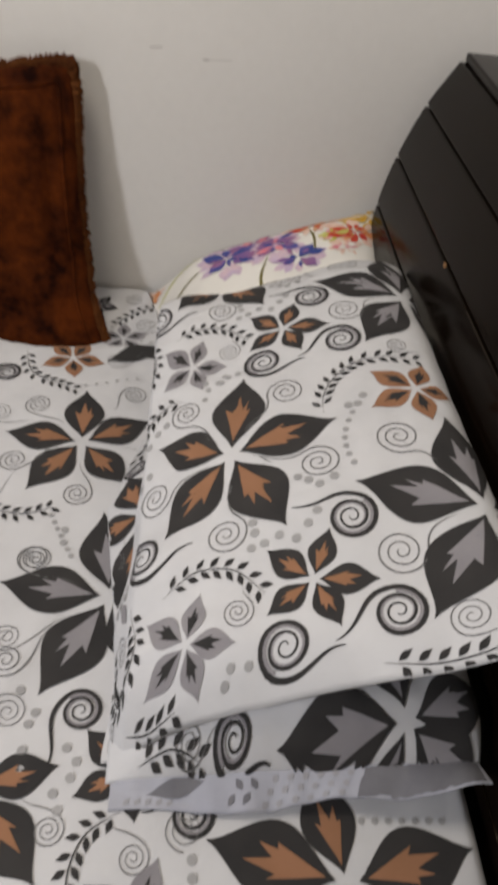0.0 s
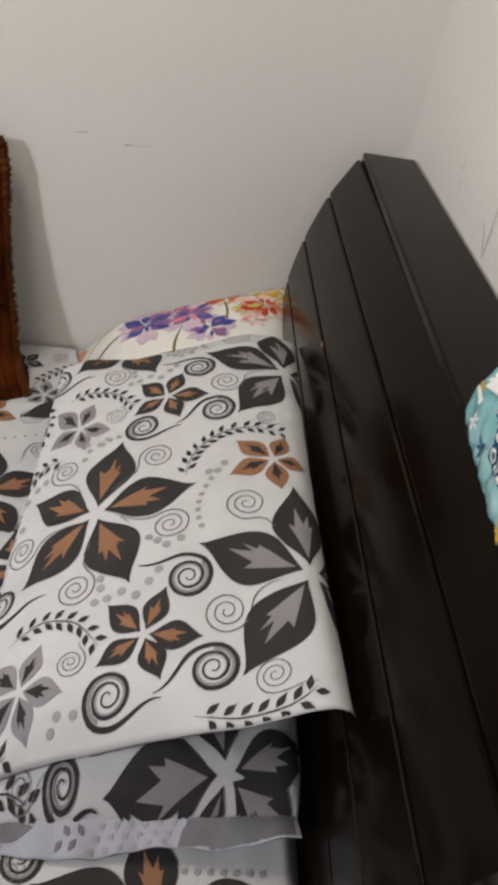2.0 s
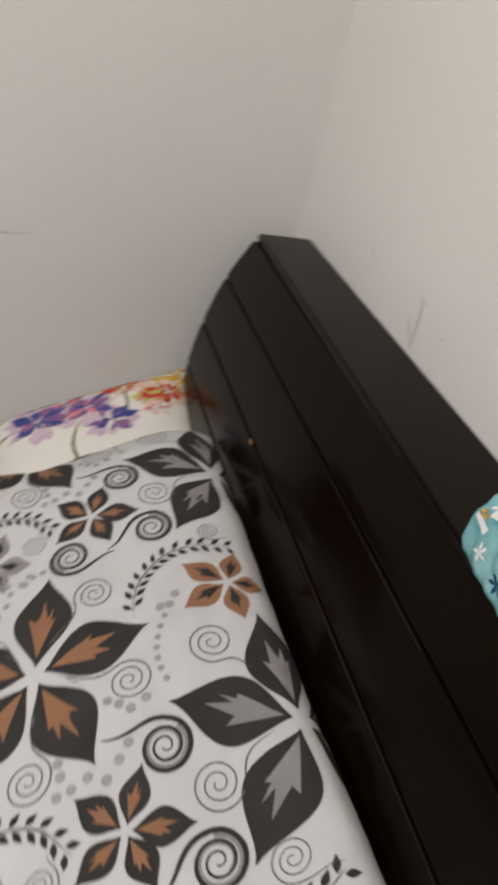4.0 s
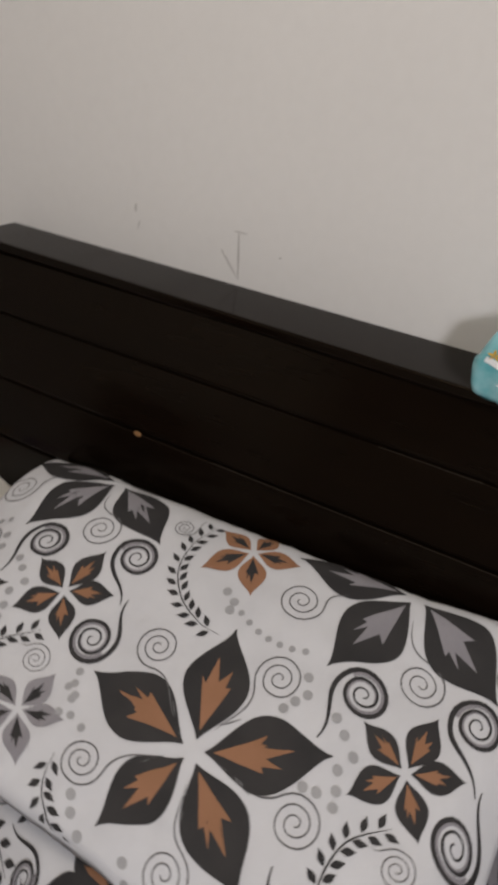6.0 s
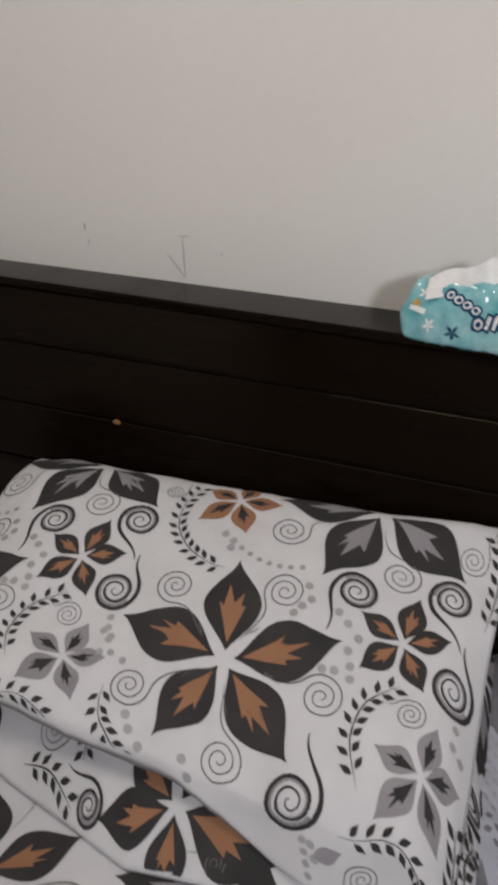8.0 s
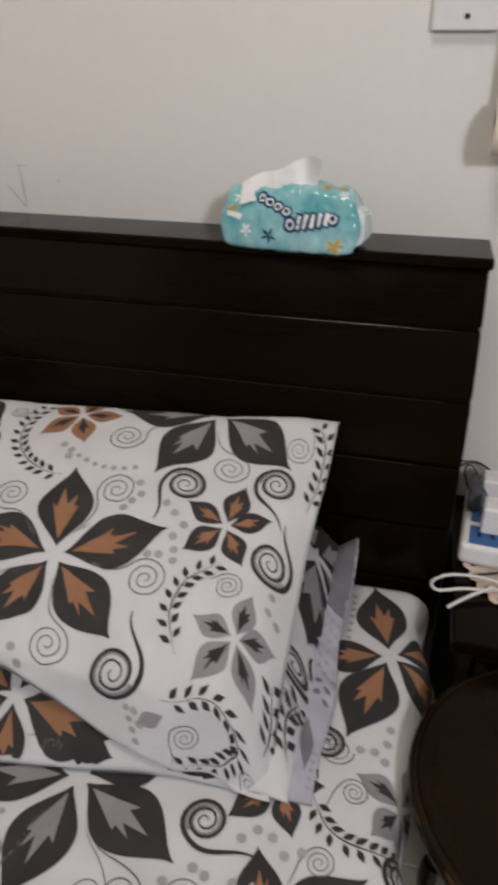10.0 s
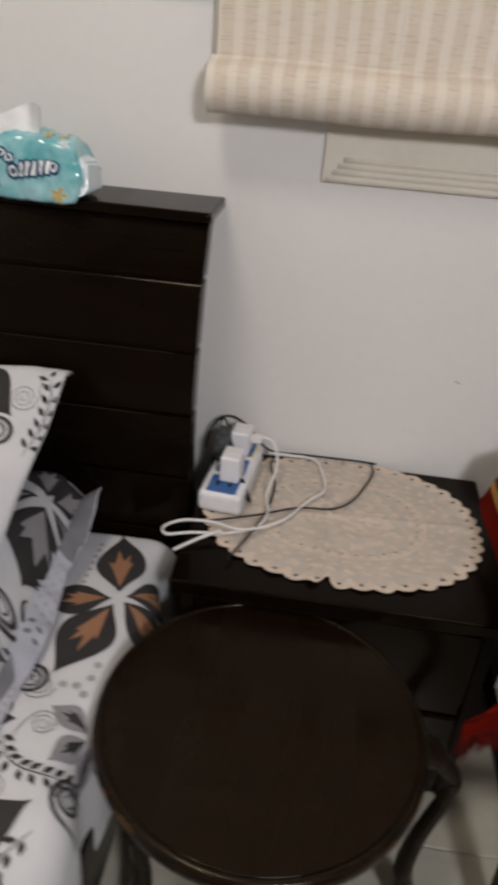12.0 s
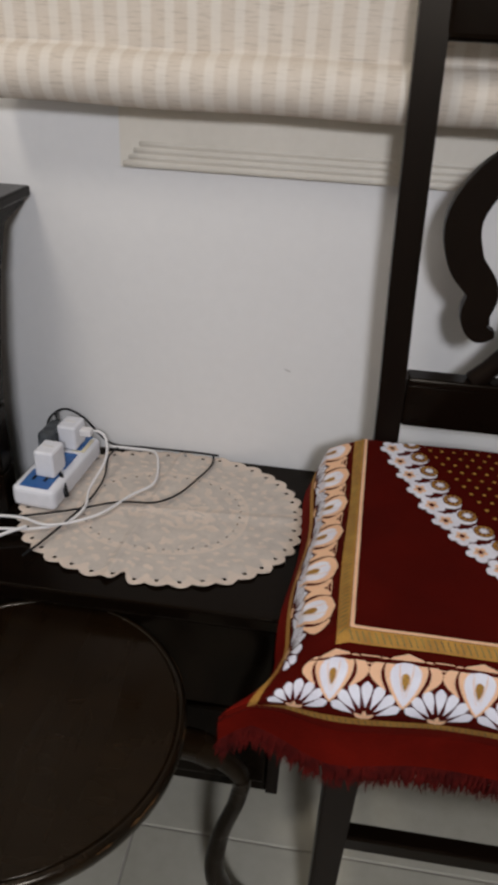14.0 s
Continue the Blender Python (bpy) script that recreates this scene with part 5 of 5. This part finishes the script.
# ---- round stool ----
def stool():
    cx, cy, r, z = 0.150, -0.507, 0.183, 0.437
    s = empty("round_stool", (cx, cy, 0), "dark brown round wooden stool with a worn moulded rim", "stool")
    # turned top: flat disc, small bead, ogee rim
    n = 72

    def turned(name, prof, mat, flat):
        verts, faces = [], []
        for pr, pz in prof:
            for k in range(n):
                a = 2 * math.pi * k / n
                verts.append((cx + pr * math.cos(a), cy + pr * math.sin(a), pz))
        for j in range(len(prof) - 1):
            for k in range(n):
                faces.append((j * n + k, (j + 1) * n + k, (j + 1) * n + (k + 1) % n, j * n + (k + 1) % n))
        me = mesh_of(name, verts, faces, mat, None, False)
        for pl in me.polygons:
            pl.use_smooth = not flat or pl.index >= n
        return part(name, me, None, s)
    turned("top", [(0.0, z), (r - 0.0115, z), (r - 0.010, z - 0.0012), (r - 0.010, z - 0.02), (0, z - 0.022)], STOOL, True)
    top = turned("rim", [(r - 0.010, z - 0.0015), (r - 0.0088, z + 0.0006), (r - 0.0065, z + 0.0010), (r - 0.0035, z - 0.0005), (r - 0.001, z - 0.004), (r, z - 0.010), (r - 0.001, z - 0.016), (r - 0.005, z - 0.021), (r - 0.008, z - 0.023),
                         (r - 0.007, z - 0.027), (r - 0.013, z - 0.033), (r - 0.03, z - 0.034)], STOOL_RIM, False)
    # worn places along the rim where bare wood shows
    rng = random.Random(8)
    wv, wf = [], []
    for a0, da, w in ((2.72, 0.05, 0.004), (-0.52, 0.04, 0.003), (-0.42, 0.09, 0.0016), (-0.72, 0.05, 0.0016), (-2.25, 0.10, 0.003), (-2.45, 0.04, 0.004), (0.52, 0.16, 0.0018), (0.05, 0.05, 0.002), (3.5, 0.05, 0.003)):
        k = len(wv)
        m = 8
        for i in range(m + 1):
            a = a0 + da * (i / m - 0.5) * 2
            h = w * math.sin(math.pi * i / m) * rng.uniform(0.6, 1.0) + 0.0002
            for q in (-1, 1):
                k2 = 0.42 + 0.5 * q * h / 0.0085
                rr = r + 0.0016 - 0.0060 * k2
                wv.append((cx + rr * math.cos(a), cy + rr * math.sin(a), z - 0.0068 + 0.0105 * k2))
        wf += [(k + 2 * i, k + 2 * i + 2, k + 2 * i + 3, k + 2 * i + 1) for i in range(m)]
    tagged(part("worn_spots", mesh_of("worn_spots", wv, wf, WORN_RIM), None, top, "bare worn patches on the rim"), kind="stuff")
    v, f = tube([(cx + 0.12 * math.cos(2 * math.pi * k / 24), cy + 0.12 * math.sin(2 * math.pi * k / 24), z - 0.045) for k in range(25)], 0.016, 8)
    part("apron", mesh_of("apron", v, f, STOOL, None, True), None, s)
    for k, wide in enumerate((1.0, 0.6, 0.6, 1.0)):
        a = radians(13 + 90 * k)
        d = Vector((math.cos(a), math.sin(a), 0))
        c = Vector((cx, cy, 0))
        pts = [c + d * (rr * wide) + Vector((0, 0, zz)) for rr, zz in ((0.11, 0.395), (0.19, 0.375), (0.243, 0.32), (0.245, 0.27), (0.225, 0.19), (0.220, 0.11), (0.238, 0.04), (0.262, 0.012))]
        v, f = tube(pts, 0.018, 10, taper=lambda t: 1.0 - 0.42 * math.sin(math.pi * min(1, t * 1.15)) if t > 0.2 else 1.0)
        part("leg", mesh_of("leg", v, f, STOOL, None, True), None, s)


stool()


# ---- chair with a prayer rug ----
CH0, CH1 = 0.50, 0.94
CHM = 0.5 * (CH0 + CH1)


def chair():
    c = empty("dining_chair", (CHM, -0.3, 0), "dark wooden chair with a scrolled splat back, under a rug", "chair")
    for sx in (1, -1):
        m = lambda x: x if sx == 1 else 2 * CHM - x
        pts = [(m(0.535), -0.075, 0.0), (m(0.533), -0.088, 0.3), (m(0.530), -0.10, 0.60), (m(0.518), -0.098, 0.85), (m(0.506), -0.085, 1.17)]
        bm = bmesh.new()
        rows = []
        for p in smooth_line(pts, 5):
            w, d = 0.0165, 0.0145
            rows.append([bm.verts.new((p.x + a * w, p.y + b * d, p.z)) for a, b in ((-1, -1), (1, -1), (1, 1), (-1, 1))])
        for i in range(len(rows) - 1):
            for k in range(4):
                bm.faces.new((rows[i][k], rows[i][(k + 1) % 4], rows[i + 1][(k + 1) % 4], rows[i + 1][k]))
        bm.faces.new(rows[0][::-1])
        bm.faces.new(rows[-1])
        bmesh.ops.bevel(bm, geom=[e for e in bm.edges if abs((e.verts[0].co - e.verts[1].co).normalized().z) > 0.8], offset=0.003, segments=2, affect="EDGES")
        part("back_post", bm, WOOD_UP, c)
        bm = bmesh.new()
        x0 = m(0.506)
        rows = []
        for z, w in ((0.56, 0.022), (0.35, 0.019), (0.0, 0.015)):
            rows.append([bm.verts.new((x0 + a * w, -0.455 + b * w, z)) for a, b in ((-1, -1), (1, -1), (1, 1), (-1, 1))])
        for i in range(2):
            for k in range(4):
                bm.faces.new((rows[i][k], rows[i + 1][k], rows[i + 1][(k + 1) % 4], rows[i][(k + 1) % 4]))
        bm.faces.new(rows[0])
        bm.faces.new(rows[-1][::-1])
        bmesh.ops.recalc_face_normals(bm, faces=bm.faces)
        bmesh.ops.bevel(bm, geom=bm.edges[:], offset=0.003, segments=2, affect="EDGES")
        part("front_leg", bm, WOOD_UP, c)
        part("side_stretcher", box(min(x0 - 0.01, x0 + 0.01), max(x0 - 0.01, x0 + 0.01), -0.44, -0.10, 0.17, 0.195, 0.003), WOOD, c)
    part("front_stretcher", box(0.52, 2 * CHM - 0.52, -0.468, -0.446, 0.225, 0.250, 0.003), WOOD, c)
    part("back_stretcher", box(0.545, 2 * CHM - 0.545, -0.10, -0.078, 0.20, 0.225, 0.003), WOOD, c)
    part("seat", box(0.488, 2 * CHM - 0.488, -0.485, -0.105, 0.545, 0.588, 0.012, 3), WOOD, c)
    part("lower_back_rail", box(0.545, 2 * CHM - 0.545, -0.116, -0.088, 0.628, 0.692, 0.004), WOOD, c)
    part("rail_bead", box(0.545, 2 * CHM - 0.545, -0.118, -0.086, 0.688, 0.700, 0.003), WOOD, c)
    part("top_rail", box(0.520, 2 * CHM - 0.520, -0.104, -0.076, 1.08, 1.18, 0.008, 3), WOOD, c)
    # the scrolled splat: two mirrored C scrolls with a hooked foot, sawn from a board
    for sx in (1, -1):
        mid = [(0.70, 0.995), (0.655, 0.985), (0.605, 0.955), (0.578, 0.905), (0.588, 0.855), (0.615, 0.82), (0.612, 0.79), (0.622, 0.768), (0.640, 0.766)]
        half = (0.012, 0.016, 0.019, 0.021, 0.021, 0.019, 0.018, 0.014, 0.004)
        line = smooth_line([(x if sx == 1 else 2 * CHM - x, 0, z) for x, z in mid], 6)
        ws = smooth_line([(w, 0, 0) for w in half], 6)
        bm = bmesh.new()
        rows = []
        for i, p in enumerate(line):
            t = (line[min(i + 1, len(line) - 1)] - line[max(i - 1, 0)]).normalized()
            s = Vector((t.z, 0, -t.x)) * max(0.003, ws[i].x)
            rows.append([bm.verts.new(p + s * q + Vector((0, y, 0))) for q, y in ((-1, -0.112), (1, -0.112), (1, -0.094), (-1, -0.094))])
        for i in range(len(rows) - 1):
            for k in range(4):
                bm.faces.new((rows[i][k], rows[i][(k + 1) % 4], rows[i + 1][(k + 1) % 4], rows[i + 1][k]))
        bm.faces.new(rows[0][::-1])
        bm.faces.new(rows[-1])
        bmesh.ops.recalc_face_normals(bm, faces=bm.faces)
        part("scroll", bm, WOOD_UP, c)
        mx = lambda x: x if sx == 1 else 2 * CHM - x
        v, f = tube([(mx(0.628), -0.103, 0.698), (mx(0.65), -0.103, 0.722), (mx(0.675), -0.103, 0.76), (mx(0.70), -0.103, 0.83)], 0.014, 8)
        part("scroll_stem", mesh_of("scroll_stem", v, f, WOOD_UP, None, True), None, c)


chair()


RX, RY, RZ = 0.486, 0.482, 0.604   # inner gold corner and the seat's height


def rug_place(u, v):
    """u: metres of cloth to the right of the inner gold corner; v: metres towards the front from it."""
    x, y, z = RX + u, -(RY + v), RZ
    z += 0.004 * math.sin(9 * u + 1) * math.sin(8 * v) + wrinkle(u, v, 0.09, 0.003, 21)
    left, front = max(0.0, -u), max(0.0, v)
    flare = step(-0.035, 0.09, v)
    # over the left edge: soft shoulder, then slope
    if left > 0:
        a = min(left, 0.05)
        b = left - a
        x = RX - a * (0.86 + 0.09 * flare) - b * (0.33 + 0.52 * flare)
        z -= a * (0.50 - 0.15 * flare) + b * (0.92 - 0.32 * flare)
        x += 0.004 * math.sin(26 * v + 1) * min(left / 0.05, 1.0)
    if front > 0:
        k = min(front / 0.025, 1.0)
        ang = radians(20 + 38 * k + 26 * step(0.06, 0.13, front))
        y = -(RY + front * math.cos(ang) * 0.9)
        z -= front * math.sin(ang) * (1.0 - 0.35 * min(left / 0.09, 1.0))
        z += 0.004 * math.sin(38 * u) * front / 0.1
        y -= 0.006 * math.sin(30 * u + 1) * front / 0.1
    # the rug lies slightly askew on the seat
    return Vector((x - 0.04 * min(v, 0.0), y, z))


def prayer_rug():
    u0, u1, v0, v1 = -0.130, 0.50, -0.364, 0.176
    us, vs = spread(u0, u1, 120), spread(v0, v1, 100)
    nu = len(us)
    verts = [rug_place(u, v) for v in vs for u in us]
    faces = [(j * nu + i, (j + 1) * nu + i, (j + 1) * nu + i + 1, j * nu + i + 1) for j in range(len(vs) - 1) for i in range(nu - 1)]
    n = len(verts)
    verts += [p - Vector((-0.001, -0.001, 0.005)) for p in verts]
    faces += [tuple(n + i for i in f[::-1]) for f in faces]
    rim = [i for i in range(nu)] + [j * nu + nu - 1 for j in range(1, len(vs))] + [(len(vs) - 1) * nu + i for i in range(nu - 2, -1, -1)] + [j * nu for j in range(len(vs) - 2, -1, -1)]
    faces += [(rim[k], n + rim[k], n + rim[k + 1], rim[k + 1]) for k in range(len(rim) - 1)]
    ob = part("prayer_rug", mesh_of("prayer_rug", verts, faces, RUG, None, True), None)
    tagged(ob, "dark red velour prayer rug with lily border, draped over the chair", "rug")
    p = Print(rug_place, 0.0010, (u0 + 0.004, u1, v0 + 0.002, v1))

    def slab(a, b, c, d, mat, level=0):
        nu_, nv_ = max(2, int((b - a) / 0.008)), max(2, int((d - c) / 0.008))
        p.grid([[(x, y) for x in spread(a, b, nu_)] for y in spread(c, d, nv_)], mat, level)
    slab(0.004, 0.498, v0 + 0.002, -0.004, RUG_DEEP)
    # inner gold border, with its pale edge line, and the outer gold border
    g = 0.013
    slab(-g, 0.0, v0 + 0.002, g, GOLD, 0.5)
    slab(0.0, 0.5, 0.0, g, GOLD, 0.5)
    slab(0.0005, 0.0042, v0 + 0.002, -0.0042, PEACH, 0.5)
    slab(0.0005, 0.5, -0.0042, -0.0005, PEACH, 0.5)
    o = 0.088
    slab(-o - 0.011, -o, v0 + 0.002, o + 0.011, GOLD, 0.5)
    slab(-o, 0.5, o, o + 0.011, GOLD, 0.5)
    slab(-o + 0.0005, -g - 0.0005, v0 + 0.002, o - 0.0005, RUG_DEEP, 0.2)
    slab(-g, 0.5, g + 0.0005, o - 0.0005, RUG_DEEP, 0.2)
    # slanting threads of the gold borders
    k = 0.0
    while k < 0.5:
        p.stroke([(k, 0.002), (k + 0.004, g - 0.002)], 0.0012, STEM, 2, False)
        p.stroke([(k - 0.09, o + 0.001), (k - 0.087, o + 0.010)], 0.001, STEM, 2, False)
        if k < 0.37:
            p.stroke([(-0.002, -k), (-g + 0.002, -k + 0.004)], 0.0012, STEM, 2, False)
        k += 0.006

    def border(to, count, pitch, first):
        """Lilies with side petals above white fans, along one edge; to(s, t): s along, t outwards."""
        for i in range(-1, count):
            s0 = first + i * pitch

            def q(s, t):
                return to(s0 + s, t)

            def drop(s, t, w, h, mat, level):
                rows = []
                for a in range(13):
                    f = a / 12
                    half = w / 2 * (math.sin(math.pi * f ** 0.6) ** 0.8 if 0 < f < 1 else 0)
                    rows.append([q(s - half + 2 * half * b / 4, t + h * f) for b in range(5)])
                p.grid(rows, mat, level)
            # side petals, body, white heart, seed
            for sg in (-1, 1) if i >= 0 else ():
                rows = []
                for a in range(9):
                    f = a / 8
                    inner = 0.017 + 0.006 * math.sin(math.pi * f)
                    outer = inner + 0.011 * math.sin(math.pi * (0.12 + 0.86 * f)) ** 0.8
                    rows.append([q(sg * inner, 0.022 + 0.032 * f), q(sg * outer, 0.022 + 0.032 * f)])
                p.grid(rows, PEACH, 1)
            if i >= 0:
                drop(0, 0.0165, 0.040, 0.055, PEACH, 1)
                # pale lobes fill the bell, then the seed with its dark grains
                drop(0, 0.0245, 0.029, 0.044, WHITE_P, 1.5)
                for lobe in (-1, 1):
                    p.stroke([q(0.0065 * lobe, 0.027), q(0.0055 * lobe, 0.040), q(0.001 * lobe, 0.060)], 0.0010, PEACH, 2.0)
                drop(0, 0.036, 0.0075, 0.018, GOLD, 2.4)
                for grain in range(4):
                    p.dot(*q(0.0012 * (-1) ** grain, 0.040 + 0.003 * grain), 0.0009, STEM, 3.2)
            # fan of white rays between this lily and the next
            for r in range(7):
                a = math.pi * (r + 0.5) / 7
                c0 = (pitch / 2, 0.0865)
                e = (c0[0] - 0.033 * math.cos(a), c0[1] - 0.010 - 0.029 * math.sin(a))
                p.petal(q(*c0), q(*e), 0.29, WHITE_P, 0.8, 0.32, 0.80, 8)
            for r in range(3):
                a = math.pi * (r + 0.8) / 3.6
                p.petal(q(pitch / 2, 0.087), q(pitch / 2 - 0.012 * math.cos(a), 0.087 - 0.011 * math.sin(a)), 0.5, PEACH, 1.4, 0.0, 0.6, 5)
            for r in range(4 if i >= 0 else 0):
                w = 0.009 - 0.0017 * r
                p.stroke([q(pitch / 2 - w, 0.022 + 0.004 * r), q(pitch / 2 + w, 0.022 + 0.004 * r)], 0.0012, PEACH, 1.2, False)
    border(lambda s, t: (s, t), 7, 0.068, -0.012)
    border(lambda s, t: (-t, -s), 6, 0.062, 0.036)
    # the stepped chain of white flowers and the dotted field beyond it
    def chain(i):
        return 0.050 + 0.0095 * i + 0.0006 * i * i, -0.352 + 0.0315 * i - 0.0003 * i * i
    for i in range(13):
        a, b = chain(i)
        for r in range(5):
            t = r * 2 * math.pi / 5 + 0.3
            p.dot(a - 0.012 + 0.0098 * math.cos(t), b + 0.007 + 0.0112 * math.sin(t), 0.0070, WHITE_P, 1.0 + 0.1 * r)
            p.dot(a - 0.012 + 0.0052 * math.cos(t), b + 0.007 + 0.0060 * math.sin(t), 0.0030, PEACH, 1.9)
        p.dot(a - 0.012, b + 0.007, 0.0024, RUG_DEEP, 2.6)
        p.dot(a - 0.001, b - 0.014, 0.0030, RUG_DEEP, 2.2)
        # a white crescent holds the gold rosette
        p.dot(a + 0.010, b - 0.004, 0.0150, WHITE_P, 1.7)
        p.dot(a + 0.0135, b - 0.0075, 0.0122, RUG_DEEP, 2.1)
        p.dot(a + 0.0135, b - 0.0075, 0.0108, GOLD, 2.4)
        for r in range(8):
            t = r * 2 * math.pi / 8
            p.petal((a + 0.0135, b - 0.0075), (a + 0.0135 + 0.0096 * math.cos(t), b - 0.0075 + 0.0096 * math.sin(t)), 0.34, RUG_DEEP, 2.8, 0.25, 0.7, 5)
            p.petal((a + 0.0135, b - 0.0075), (a + 0.0135 + 0.0066 * math.cos(t + 0.39), b - 0.0075 + 0.0066 * math.sin(t + 0.39)), 0.42, WHITE_P, 3.1, 0.0, 0.6, 5)
    for i in range(28):
        for j in range(24):
            a, b = 0.065 + 0.0155 * i + 0.0077 * (j % 2), -0.365 + 0.0155 * j
            k = max(0.0, (b + 0.352) / 0.028)
            if a > chain(k)[0] + 0.034 and a < 0.49 and b < 0.0:
                p.dot(a, b, 0.0024, GOLD, 0.8)
    p.link(ob, "lily and fan border in gold, peach and white")
    # fringe along the front end: loose twisted strands
    rng = random.Random(5)
    fv, ff = [], []
    for k in range(1000):
        u = u0 + (u1 - u0) * (k + rng.random()) / 1000
        a = rug_place(u, v1 - 0.004)
        length = 0.022 + 0.014 * rng.random()
        b = a + Vector((rng.uniform(-0.008, 0.008), rng.uniform(-0.008, 0.004), -length))
        w = 0.0014
        i = len(fv)
        mid = a.lerp(b, 0.5) + Vector((rng.uniform(-0.003, 0.003), rng.uniform(-0.004, 0.002), 0))
        fv += [a - Vector((w, 0, 0)), a + Vector((w, 0, 0)), mid - Vector((w, 0, 0)), mid + Vector((w, 0.001, 0)), b]
        ff += [(i, i + 1, i + 3, i + 2), (i + 2, i + 3, i + 4)]
    tagged(part("fringe", mesh_of("fringe", fv, ff, RED_FR), None, ob, "dark red thread fringe"), kind="stuff")


prayer_rug()


# ---- floor tiles ----
def floor_tiles():
    size, gap = 0.6, 0.003
    bm = box(-size / 2 + gap / 2, size / 2 - gap / 2, -size / 2 + gap / 2, size / 2 - gap / 2, -0.01, 0.0, 0.0015, 1)
    me = bpy.data.meshes.new("tile")
    bm.to_mesh(me)
    bm.free()
    me.materials.append(TILE)
    for i in range(7):
        for j in range(6):
            x, y = -1.28 + size * i, -0.048 - size * j
            if x < XB + 0.3 and y > YB - 0.3:
                t = new("tile", me)
                t.location = (x, y, 0)
                t.parent = floor


floor_tiles()
